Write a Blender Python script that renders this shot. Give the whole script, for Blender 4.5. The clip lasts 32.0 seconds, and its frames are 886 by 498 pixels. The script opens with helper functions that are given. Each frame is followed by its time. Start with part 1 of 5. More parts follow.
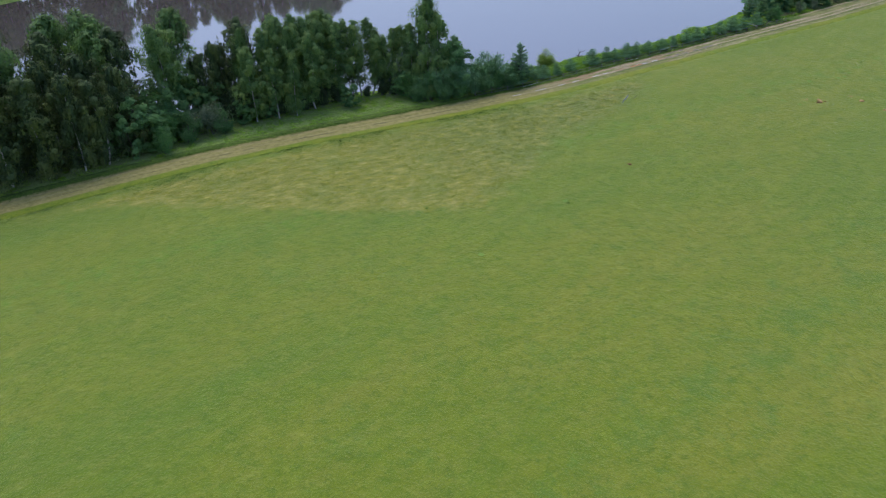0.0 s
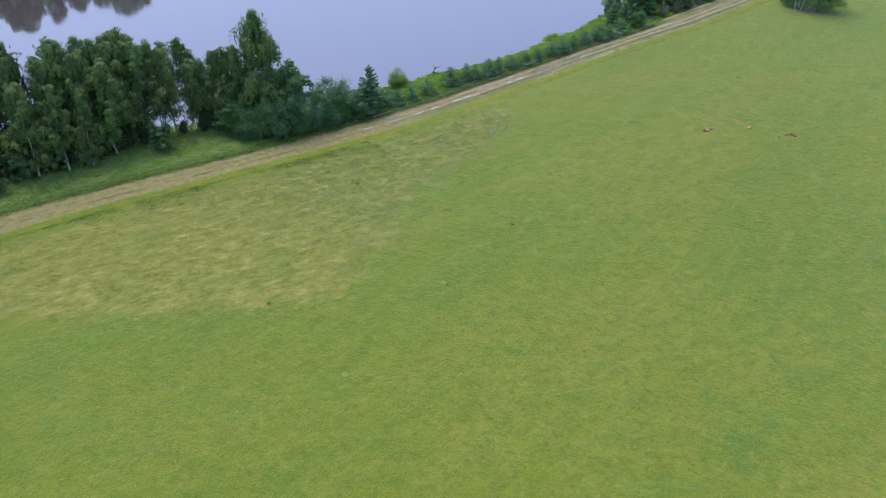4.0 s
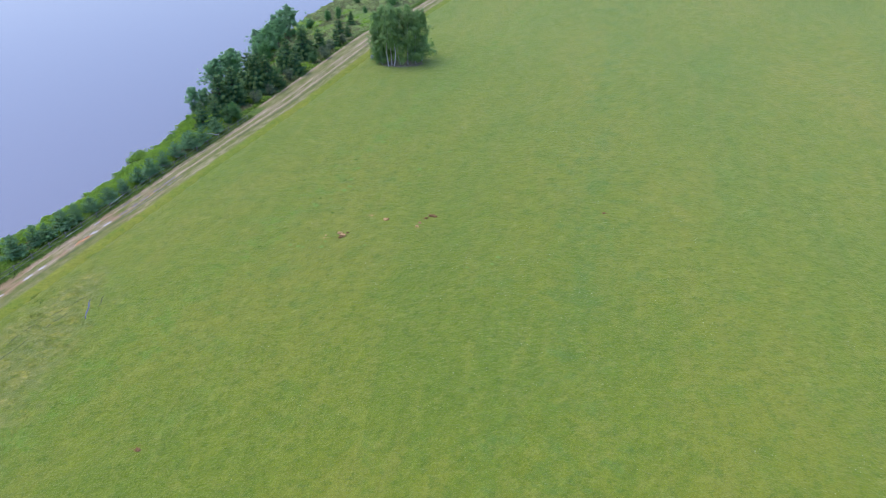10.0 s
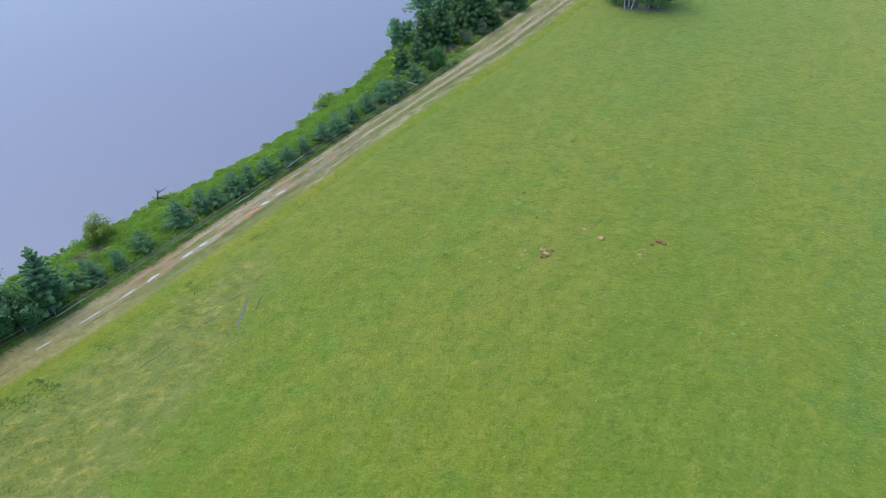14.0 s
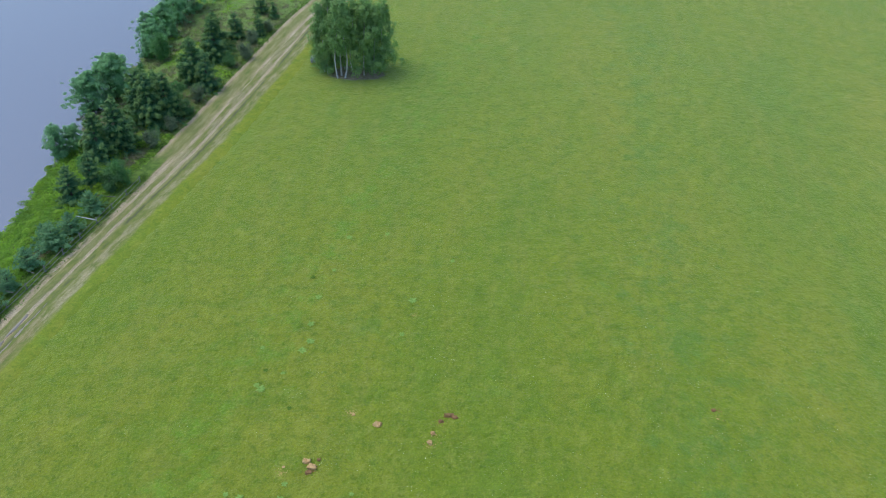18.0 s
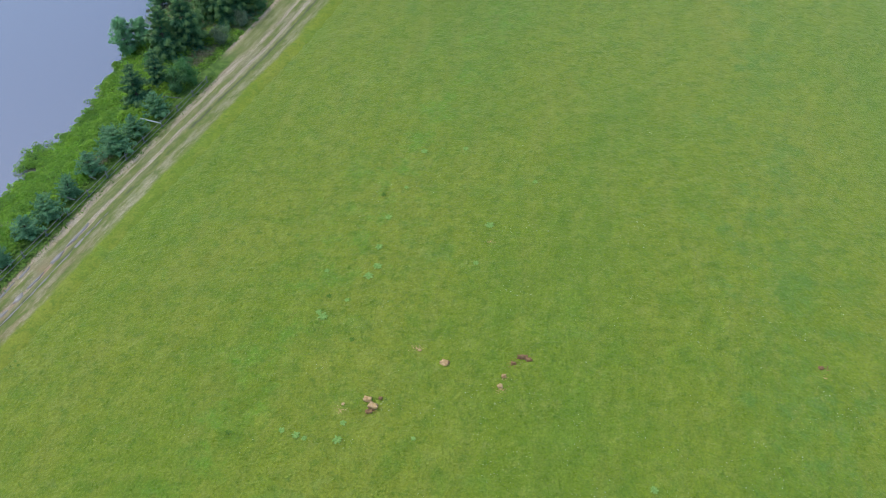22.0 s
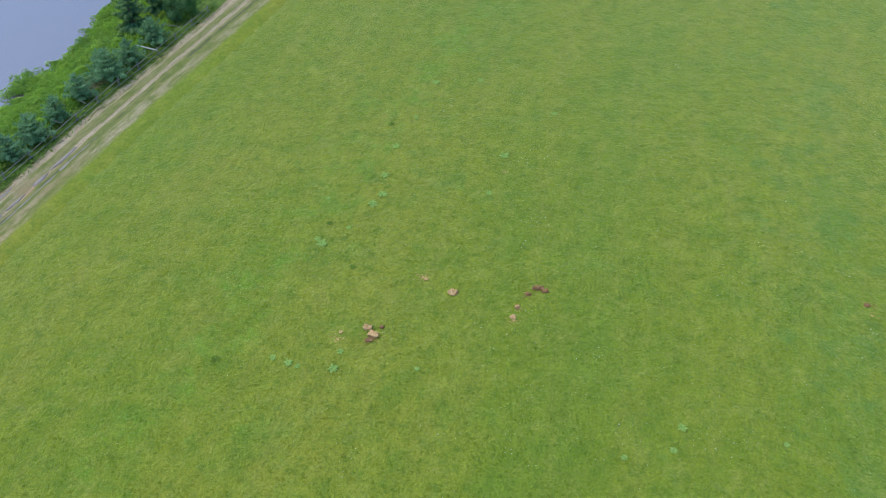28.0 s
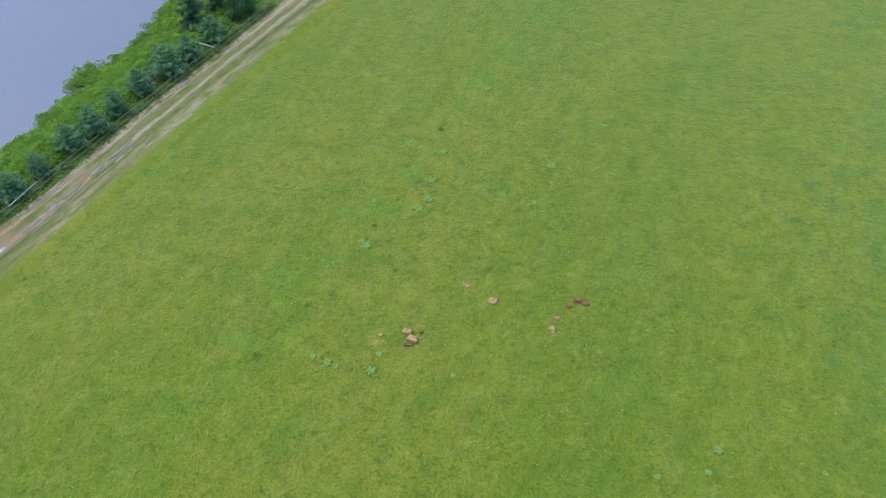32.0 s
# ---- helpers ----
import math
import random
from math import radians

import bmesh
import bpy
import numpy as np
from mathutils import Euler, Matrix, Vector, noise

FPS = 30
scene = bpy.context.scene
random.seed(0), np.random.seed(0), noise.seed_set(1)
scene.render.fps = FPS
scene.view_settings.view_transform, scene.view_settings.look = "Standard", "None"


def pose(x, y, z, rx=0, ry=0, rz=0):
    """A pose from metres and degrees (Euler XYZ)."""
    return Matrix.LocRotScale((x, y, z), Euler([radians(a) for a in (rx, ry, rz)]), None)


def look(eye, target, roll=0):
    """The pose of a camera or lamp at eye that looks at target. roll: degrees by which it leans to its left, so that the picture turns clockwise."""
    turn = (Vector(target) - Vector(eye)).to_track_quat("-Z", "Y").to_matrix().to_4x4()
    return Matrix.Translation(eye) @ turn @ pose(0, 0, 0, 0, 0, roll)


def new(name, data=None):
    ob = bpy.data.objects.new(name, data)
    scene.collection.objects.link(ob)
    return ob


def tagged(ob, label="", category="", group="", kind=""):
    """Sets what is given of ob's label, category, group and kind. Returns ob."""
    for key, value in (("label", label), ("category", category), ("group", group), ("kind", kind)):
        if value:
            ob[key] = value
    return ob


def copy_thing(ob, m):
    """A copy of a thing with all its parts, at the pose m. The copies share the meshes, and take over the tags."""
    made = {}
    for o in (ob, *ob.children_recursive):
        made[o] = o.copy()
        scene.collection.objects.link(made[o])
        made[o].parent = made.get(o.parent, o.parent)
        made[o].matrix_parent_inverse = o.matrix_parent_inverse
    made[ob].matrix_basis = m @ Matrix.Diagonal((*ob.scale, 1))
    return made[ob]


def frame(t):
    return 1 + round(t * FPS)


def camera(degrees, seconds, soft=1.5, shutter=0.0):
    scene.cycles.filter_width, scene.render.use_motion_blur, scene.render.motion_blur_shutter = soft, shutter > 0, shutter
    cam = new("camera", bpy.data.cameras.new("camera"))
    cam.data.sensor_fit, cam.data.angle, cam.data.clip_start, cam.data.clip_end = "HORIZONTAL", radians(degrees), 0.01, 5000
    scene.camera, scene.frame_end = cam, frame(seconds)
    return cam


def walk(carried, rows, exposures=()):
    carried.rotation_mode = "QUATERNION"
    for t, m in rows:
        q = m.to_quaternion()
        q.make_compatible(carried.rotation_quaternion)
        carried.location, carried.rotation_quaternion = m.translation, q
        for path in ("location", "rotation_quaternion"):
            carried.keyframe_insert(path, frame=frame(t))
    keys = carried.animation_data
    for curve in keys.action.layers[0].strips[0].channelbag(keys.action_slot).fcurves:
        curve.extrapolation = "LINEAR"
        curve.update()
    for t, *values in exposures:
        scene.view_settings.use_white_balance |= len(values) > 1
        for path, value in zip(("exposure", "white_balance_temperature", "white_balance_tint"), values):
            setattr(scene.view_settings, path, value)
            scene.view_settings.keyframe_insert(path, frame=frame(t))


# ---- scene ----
# ---- camera ----
cam = camera(55.0, 32.0, soft=1.1)

# seconds, x, y, z, yaw to the left of +y, pitch, roll
PATH = [
    (0.0, 29.54, -86.98, 43.97, 42.57, -30.16, -2.84), (0.5, 27.46, -84.61, 43.78, 45.75, -31.97, -3.12), (1.0, 25.51, -82.46, 43.76, 46.85, -32.04, -2.86),
    (1.5, 23.55, -80.41, 43.86, 47.08, -32.09, -2.57), (2.0, 21.66, -78.42, 44.01, 46.83, -32.11, -2.29), (2.5, 19.77, -76.51, 44.25, 46.27, -31.99, -2.04),
    (4.5, 13.11, -68.10, 44.01, 25.40, -32.39, 0.67), (5.0, 12.43, -66.34, 44.00, 21.57, -32.42, 0.28), (5.5, 11.90, -64.72, 43.70, 11.17, -32.80, 0.97),
    (6.0, 11.62, -63.85, 43.34, 4.12, -32.81, 0.85), (6.5, 11.55, -63.30, 43.07, -0.10, -32.88, 0.27), (7.0, 11.60, -62.55, 43.05, 5.02, -32.98, -3.75),
    (7.5, 11.69, -61.27, 43.33, 11.20, -32.95, -5.80), (8.0, 11.66, -59.38, 43.57, 12.29, -32.83, -5.50), (8.5, 11.24, -56.96, 43.67, 10.61, -31.37, -4.52),
    (9.0, 10.79, -54.43, 43.63, 8.01, -30.32, -3.75), (9.5, 10.51, -51.70, 43.66, 5.49, -29.83, -3.19), (10.0, 10.28, -49.08, 43.84, 4.16, -29.70, -2.94),
    (10.5, 10.05, -46.69, 44.12, 8.24, -29.60, -3.93), (11.0, 9.66, -44.15, 44.38, 12.21, -29.46, -4.29), (11.5, 9.19, -41.61, 44.61, 14.90, -29.40, -4.20),
    (12.0, 8.48, -38.91, 44.85, 16.73, -29.40, -3.89), (12.5, 7.60, -36.27, 45.03, 17.83, -29.49, -3.62), (13.0, 6.68, -33.59, 45.28, 18.78, -33.09, -3.62),
    (13.5, 5.75, -30.94, 45.36, 19.15, -36.07, -3.39), (15.5, 2.17, -20.26, 45.99, 19.22, -37.08, -2.95), (16.0, 1.36, -17.30, 45.82, 12.06, -37.16, 0.19),
    (16.5, 0.64, -14.49, 45.66, 6.23, -37.23, 1.05), (17.0, 0.11, -11.68, 45.70, 1.30, -37.11, 1.33), (17.5, -0.15, -8.96, 45.76, -1.86, -37.02, 1.45),
    (18.0, -0.21, -6.04, 45.80, -3.65, -36.92, 1.15), (18.5, -0.06, -3.70, 45.78, -4.67, -36.85, 0.75), (19.0, -0.06, -1.82, 45.85, -3.90, -42.79, 0.33),
    (19.5, -0.08, -0.62, 45.96, -2.12, -44.32, -0.35), (20.0, 0.00, -0.00, 46.00, 0.53, -44.71, -1.29), (20.5, 0.16, 0.16, 45.60, 1.21, -44.68, -1.41),
    (21.0, 0.26, 0.14, 45.05, 1.76, -44.50, -1.41), (21.5, 0.27, 0.05, 44.52, 2.60, -44.30, -1.30), (22.0, 0.37, -0.02, 43.97, 3.79, -44.22, -1.42),
    (22.5, 0.43, -0.02, 43.45, 4.46, -44.26, -1.45), (23.0, 0.47, 0.03, 42.91, 4.78, -44.31, -1.46), (23.5, 0.52, 0.13, 42.36, 5.15, -44.33, -1.46),
    (24.0, 0.57, 0.14, 41.79, 5.43, -44.35, -1.55), (24.5, 0.58, 0.11, 41.26, 5.53, -44.34, -1.52), (25.0, 0.52, 0.01, 40.67, 5.41, -44.28, -1.42),
    (25.5, 0.47, -0.03, 40.11, 5.26, -44.25, -1.33), (27.5, 0.59, 0.08, 37.97, 5.19, -44.43, -1.33), (28.0, 0.48, 0.04, 37.37, 5.00, -44.36, -1.15),
    (28.5, 0.46, 0.01, 36.79, 4.98, -44.32, -1.14), (29.0, 0.45, 0.00, 36.27, 4.97, -44.34, -1.15), (29.5, 0.40, -0.06, 35.94, 5.26, -44.35, -1.09),
    (30.0, 0.41, -0.17, 35.87, 6.06, -44.31, -1.12), (30.5, 0.44, -0.10, 35.98, 6.52, -44.51, -1.22), (31.0, 0.49, -0.04, 36.43, 8.19, -44.49, -1.52),
    (31.5, 0.56, 0.05, 37.13, 8.79, -44.37, -1.47), (32.0, 0.58, 0.17, 37.85, 9.18, -44.29, -1.40),
]
rows = [(t, pose(x, y, z, 90 + pitch, 0, yaw) @ pose(0, 0, 0, 0, 0, roll)) for t, x, y, z, yaw, pitch, roll in PATH]
EXPOSURES = [(0.0, 0.04, 6350, 24), (2.5, 0.22, 6080, 29), (4.5, 0.33, 6200, 32), (6.0, 0.34, 6150, 36), (9.0, 0.37, 6050, 31), (12.0, 0.41, 6000, 29), (13.5, 0.38, 6080, 23), (15.5, 0.37, 6230, 19), (17.0, 0.31, 6230, 16), (19.0, 0.22, 6150, 12), (22.0, 0.30, 6120, 15), (32.0, 0.32, 6120, 17)]
walk(cam, rows, EXPOSURES)

# ---- world and sun: bright hazy sky over the lake, a soft high sun ----
SUN_ELEVATION, SUN_AZIMUTH = radians(66), radians(-72)   # azimuth from +y towards +x
world = bpy.data.worlds.new("sky")
scene.world = world
world.use_nodes = True
wt = world.node_tree
wt.nodes.clear()
w_out = wt.nodes.new("ShaderNodeOutputWorld")
w_bg = wt.nodes.new("ShaderNodeBackground")
w_sky = wt.nodes.new("ShaderNodeTexSky")
w_sky.sky_type = "NISHITA"
w_sky.sun_disc = False
w_sky.sun_elevation = SUN_ELEVATION
w_sky.sun_rotation = SUN_AZIMUTH
w_sky.air_density, w_sky.dust_density, w_sky.ozone_density = 1.2, 2.6, 1.2
w_bg.inputs["Strength"].default_value = 0.215
w_tint = wt.nodes.new("ShaderNodeMix")   # summer haze, slightly blue
w_tint.data_type, w_tint.blend_type = "RGBA", "MULTIPLY"
w_tint.inputs[0].default_value = 1.0
w_tint.inputs[7].default_value = (0.89, 1.0, 1.08, 1)
wt.links.new(w_sky.outputs[0], w_tint.inputs[6])
wt.links.new(w_tint.outputs[2], w_bg.inputs["Color"])
wt.links.new(w_bg.outputs[0], w_out.inputs["Surface"])

sun_data = bpy.data.lights.new("sun", "SUN")
sun_data.energy = 0.80
sun_data.angle = radians(35)
sun_data.color = (1.0, 0.90, 0.74)
sun = new("sun", sun_data)
sun_from = Vector((math.sin(SUN_AZIMUTH) * math.cos(SUN_ELEVATION), math.cos(SUN_AZIMUTH) * math.cos(SUN_ELEVATION), math.sin(SUN_ELEVATION)))
sun.matrix_world = look(sun_from * 300, (0, 0, 0))


# ---- material helpers ----
def material(name, rough=0.8, gloss=0.25):
    m = bpy.data.materials.new(name)
    m.use_nodes = True
    nt = m.node_tree
    p = nt.nodes["Principled BSDF"]
    p.inputs["Roughness"].default_value = rough
    p.inputs["Specular IOR Level"].default_value = gloss
    return m, nt, p


def position(nt):
    return nt.nodes.new("ShaderNodeNewGeometry").outputs["Position"]


def noise_tex(nt, vec, scale, detail=3.0, rough=0.55):
    n = nt.nodes.new("ShaderNodeTexNoise")
    n.inputs["Scale"].default_value = scale
    n.inputs["Detail"].default_value = detail
    n.inputs["Roughness"].default_value = rough
    nt.links.new(vec, n.inputs["Vector"])
    return n.outputs["Fac"]


def ramp(nt, fac, stops):
    r = nt.nodes.new("ShaderNodeValToRGB")
    els = r.color_ramp.elements
    while len(els) < len(stops):
        els.new(0.5)
    for e, (at, col) in zip(els, stops):
        e.position = at
        e.color = (*col, 1) if len(col) == 3 else col
    nt.links.new(fac, r.inputs["Fac"])
    return r.outputs["Color"]


def grey(nt, fac, lo, hi):
    r = nt.nodes.new("ShaderNodeMapRange")
    r.interpolation_type = "SMOOTHSTEP"
    r.inputs["From Min"].default_value = lo
    r.inputs["From Max"].default_value = hi
    nt.links.new(fac, r.inputs["Value"])
    return r.outputs["Result"]


def mix(nt, fac, a, b, blend="MIX"):
    n = nt.nodes.new("ShaderNodeMix")
    n.data_type = "RGBA"
    n.blend_type = blend
    for key, value in ((0, fac), (6, a), (7, b)):
        if isinstance(value, (int, float)):
            n.inputs[key].default_value = value
        elif isinstance(value, tuple):
            n.inputs[key].default_value = (*value, 1)
        else:
            nt.links.new(value, n.inputs[key])
    return n.outputs[2]


def calc(nt, op, a, b=0.0, c=0.0):
    n = nt.nodes.new("ShaderNodeMath")
    n.operation = op
    for key, value in enumerate((a, b, c)):
        if isinstance(value, (int, float)):
            n.inputs[key].default_value = value
        else:
            nt.links.new(value, n.inputs[key])
    return n.outputs[0]


def bump(nt, p, height, distance, strength=1.0):
    b = nt.nodes.new("ShaderNodeBump")
    b.inputs["Distance"].default_value = distance
    b.inputs["Strength"].default_value = strength
    nt.links.new(height, b.inputs["Height"])
    nt.links.new(b.outputs["Normal"], p.inputs["Normal"])


def attribute(nt, name):
    a = nt.nodes.new("ShaderNodeAttribute")
    a.attribute_name = name
    return a.outputs["Fac"]


def island(nt):
    return nt.nodes.new("ShaderNodeNewGeometry").outputs["Random Per Island"]


def squash(nt, vec, sx, sy, turn=0.0):
    r = nt.nodes.new("ShaderNodeMapping")
    r.inputs["Rotation"].default_value = (0, 0, radians(turn))
    nt.links.new(vec, r.inputs["Vector"])
    n = nt.nodes.new("ShaderNodeMapping")
    n.inputs["Scale"].default_value = (sx, sy, 1)
    nt.links.new(r.outputs[0], n.inputs["Vector"])
    return n.outputs[0]


def meadow_colour(nt, pos):
    """Mown meadow green: broad yellowish and bluish drifts, fine mottling, faint mowing streaks."""
    broad = noise_tex(nt, squash(nt, pos, 1.0, 0.32, 15), 0.055, 4, 0.6)
    col = ramp(nt, broad, [(0.33, (0.112, 0.198, 0.016)), (0.50, (0.150, 0.217, 0.015)), (0.68, (0.190, 0.230, 0.022))])
    middle = noise_tex(nt, pos, 0.36, 5, 0.7)
    col = mix(nt, calc(nt, "MULTIPLY", grey(nt, middle, 0.46, 0.70), 0.65), col, (0.098, 0.190, 0.014))
    clover = noise_tex(nt, pos, 0.15, 5, 0.75)
    col = mix(nt, calc(nt, "MULTIPLY", grey(nt, clover, 0.54, 0.70), 0.5), col, (0.115, 0.225, 0.030))
    streak = noise_tex(nt, squash(nt, pos, 0.5, 0.06, 8), 1.0, 4, 0.7)
    col = mix(nt, calc(nt, "MULTIPLY", grey(nt, streak, 0.46, 0.70), 0.34), col, (0.205, 0.235, 0.036))
    xyz = nt.nodes.new("ShaderNodeSeparateXYZ")
    nt.links.new(pos, xyz.inputs[0])
    lane = calc(nt, "ABSOLUTE", calc(nt, "SUBTRACT", xyz.outputs[0], calc(nt, "MULTIPLY_ADD", xyz.outputs[1], 0.36, -26.3)))
    lush = calc(nt, "SUBTRACT", calc(nt, "MULTIPLY_ADD", noise_tex(nt, pos, 0.42, 6, 0.75), 2.2, -0.75), calc(nt, "MULTIPLY", lane, 0.055))
    col = mix(nt, calc(nt, "MULTIPLY", grey(nt, lush, 0.22, 0.66), 0.64), col, (0.112, 0.246, 0.020))
    lane = calc(nt, "ABSOLUTE", calc(nt, "SUBTRACT", xyz.outputs[0], calc(nt, "MULTIPLY_ADD", xyz.outputs[1], 0.16, 15.0)))
    damp = calc(nt, "SUBTRACT", calc(nt, "MULTIPLY_ADD", noise_tex(nt, pos, 0.30, 6, 0.75), 2.2, -0.70), calc(nt, "MULTIPLY", lane, 0.050))
    col = mix(nt, calc(nt, "MULTIPLY", grey(nt, damp, 0.20, 0.68), 0.60), col, (0.088, 0.192, 0.026))
    clumps = noise_tex(nt, pos, 1.15, 5, 0.75)
    col = mix(nt, calc(nt, "MULTIPLY", grey(nt, clumps, 0.48, 0.68), 0.60), col, (0.070, 0.150, 0.011))
    pale = noise_tex(nt, squash(nt, pos, 1.0, 0.7, 40), 0.75, 5, 0.75)
    col = mix(nt, calc(nt, "MULTIPLY", grey(nt, pale, 0.50, 0.68), 0.45), col, (0.230, 0.275, 0.042))
    fine = noise_tex(nt, pos, 2.6, 6, 0.85)
    col = mix(nt, calc(nt, "MULTIPLY", grey(nt, fine, 0.50, 0.72), 0.60), col, (0.066, 0.130, 0.010))
    fleck = noise_tex(nt, pos, 7.0, 3, 0.7)
    col = mix(nt, calc(nt, "MULTIPLY", grey(nt, fleck, 0.55, 0.76), 0.35), col, (0.250, 0.300, 0.050))
    blades = noise_tex(nt, pos, 6.5, 5, 0.8)
    col = mix(nt, 1.0, col, ramp(nt, blades, [(0.36, (0.84, 0.86, 0.84)), (0.50, (0.99, 0.99, 0.99)), (0.64, (1.18, 1.16, 1.20))]), "MULTIPLY")
    tread = noise_tex(nt, squash(nt, pos, 1.0, 0.55, 25), 0.8, 5, 0.7)
    col = mix(nt, 1.0, col, ramp(nt, tread, [(0.36, (0.88, 0.91, 0.88)), (0.50, (0.97, 0.97, 0.97)), (0.64, (1.06, 1.05, 1.06))]), "MULTIPLY")
    return mix(nt, 1.0, col, (1.075, 1.0, 1.0), "MULTIPLY")


def dry_colour(nt, pos):
    """Uncut, trampled hay-coloured grass."""
    lay = noise_tex(nt, squash(nt, pos, 1.2, 0.45, 30), 0.9, 5, 0.7)
    col = ramp(nt, lay, [(0.30, (0.142, 0.182, 0.026)), (0.50, (0.240, 0.246, 0.042)), (0.60, (0.300, 0.286, 0.060)), (0.74, (0.460, 0.395, 0.125))])
    tuft = noise_tex(nt, pos, 1.6, 4, 0.7)
    col = mix(nt, calc(nt, "MULTIPLY", grey(nt, tuft, 0.52, 0.72), 0.35), col, (0.125, 0.175, 0.028))
    green = noise_tex(nt, pos, 0.16, 4, 0.65)
    col = mix(nt, calc(nt, "MULTIPLY", grey(nt, green, 0.46, 0.64), 0.50), col, (0.158, 0.210, 0.034))
    xyz = nt.nodes.new("ShaderNodeSeparateXYZ")
    nt.links.new(pos, xyz.inputs[0])
    fresh = calc(nt, "MULTIPLY", grey(nt, xyz.outputs[1], -24.0, -2.0), grey(nt, noise_tex(nt, pos, 0.8, 5, 0.7), 0.34, 0.58))
    col = mix(nt, calc(nt, "MULTIPLY", fresh, 0.62), col, (0.128, 0.180, 0.038))
    return col


# meadow ground, with a hay-coloured rough part, the lake bank and bare soil
M_MEADOW, nt, p = material("meadow_ground", 0.95, 0.1)
pos = position(nt)
edge = noise_tex(nt, pos, 0.55, 4, 0.65)
dry = grey(nt, calc(nt, "ADD", attribute(nt, "dry"), calc(nt, "MULTIPLY_ADD", edge, 2.2, -1.1)), 0.15, 0.90)
col = mix(nt, dry, meadow_colour(nt, pos), dry_colour(nt, pos))
bank_c = ramp(nt, noise_tex(nt, pos, 0.6, 4, 0.65), [(0.3, (0.095, 0.175, 0.026)), (0.55, (0.135, 0.225, 0.034)), (0.8, (0.20, 0.22, 0.06))])
bank = grey(nt, calc(nt, "ADD", attribute(nt, "bank"), calc(nt, "MULTIPLY_ADD", edge, 0.5, -0.25)), 0.4, 0.6)
col = mix(nt, bank, col, bank_c)
bare_c = ramp(nt, noise_tex(nt, pos, 1.8, 4, 0.6), [(0.3, (0.10, 0.085, 0.055)), (0.7, (0.22, 0.185, 0.12))])
bare = grey(nt, calc(nt, "ADD", attribute(nt, "bare"), calc(nt, "MULTIPLY_ADD", edge, 0.7, -0.35)), 0.45, 0.65)
col = mix(nt, bare, col, bare_c)
nt.links.new(col, p.inputs["Base Color"])
bump(nt, p, calc(nt, "ADD", noise_tex(nt, pos, 4.5, 4, 0.7), calc(nt, "MULTIPLY", noise_tex(nt, pos, 1.3, 4, 0.7), 1.8)), 0.12, 0.9)
p.inputs["Sheen Weight"].default_value = 0.27
p.inputs["Sheen Roughness"].default_value = 0.45
p.inputs["Sheen Tint"].default_value = (1.0, 0.95, 0.60, 1)

M_TUFT, nt, p = material("meadow_blades", 0.9, 0.05)
pos = position(nt)
col = mix(nt, 1.0, meadow_colour(nt, pos), ramp(nt, island(nt), [(0.0, (0.90, 0.93, 0.90)), (0.5, (1.04, 1.03, 1.03)), (0.985, (1.2, 1.17, 1.15)), (1.0, (1.6, 1.5, 2.0))]), "MULTIPLY")
nt.links.new(col, p.inputs["Base Color"])
thin = nt.nodes.new("ShaderNodeBsdfTranslucent")
nt.links.new(mix(nt, 1.0, col, (1.15, 1.25, 0.8), "MULTIPLY"), thin.inputs["Color"])
blend = nt.nodes.new("ShaderNodeMixShader")
blend.inputs[0].default_value = 0.45
nt.links.new(p.outputs[0], blend.inputs[1])
nt.links.new(thin.outputs[0], blend.inputs[2])
nt.links.new(blend.outputs[0], nt.nodes["Material Output"].inputs["Surface"])
M_VERGE, nt, p = material("verge_blades", 0.9, 0.06)
nt.links.new(ramp(nt, island(nt), [(0.0, (0.060, 0.118, 0.020)), (0.5, (0.098, 0.176, 0.026)), (1.0, (0.15, 0.24, 0.042))]), p.inputs["Base Color"])

M_FIELDVERGE, nt, p = material("field_verge_blades", 0.9, 0.06)
nt.links.new(ramp(nt, island(nt), [(0.0, (0.074, 0.132, 0.022)), (0.5, (0.110, 0.182, 0.028)), (1.0, (0.165, 0.240, 0.042))]), p.inputs["Base Color"])

M_HAY, nt, p = material("hay_blades", 0.9, 0.1)
pos = position(nt)
col = mix(nt, 1.0, dry_colour(nt, pos), ramp(nt, island(nt), [(0.0, (0.9, 1.0, 0.85)), (0.6, (1.08, 1.12, 1.02)), (1.0, (1.35, 1.32, 1.2))]), "MULTIPLY")
nt.links.new(col, p.inputs["Base Color"])

# sandy farm track with two wheel ruts and a grassy crown; across runs from the lake side to the field, in metres
M_TRACK, nt, p = material("sandy_track", 0.9)
pos = position(nt)
across = attribute(nt, "across")
track_xyz = nt.nodes.new("ShaderNodeSeparateXYZ")
nt.links.new(pos, track_xyz.inputs[0])


def lengthwise(wide, far):
    """Coordinates that run with the track."""
    c = nt.nodes.new("ShaderNodeCombineXYZ")
    nt.links.new(calc(nt, "MULTIPLY", across, wide), c.inputs[0])
    nt.links.new(calc(nt, "MULTIPLY", track_xyz.outputs[1], far), c.inputs[1])
    return c.outputs[0]


along = lengthwise(1.0, 0.22)
wobble = noise_tex(nt, along, 0.6, 4, 0.65)
acr = calc(nt, "ADD", across, calc(nt, "MULTIPLY_ADD", wobble, 0.7, -0.35))


def band(at, half, soft):
    return calc(nt, "SUBTRACT", 1.0, grey(nt, calc(nt, "ABSOLUTE", calc(nt, "SUBTRACT", acr, at)), half, half + soft))


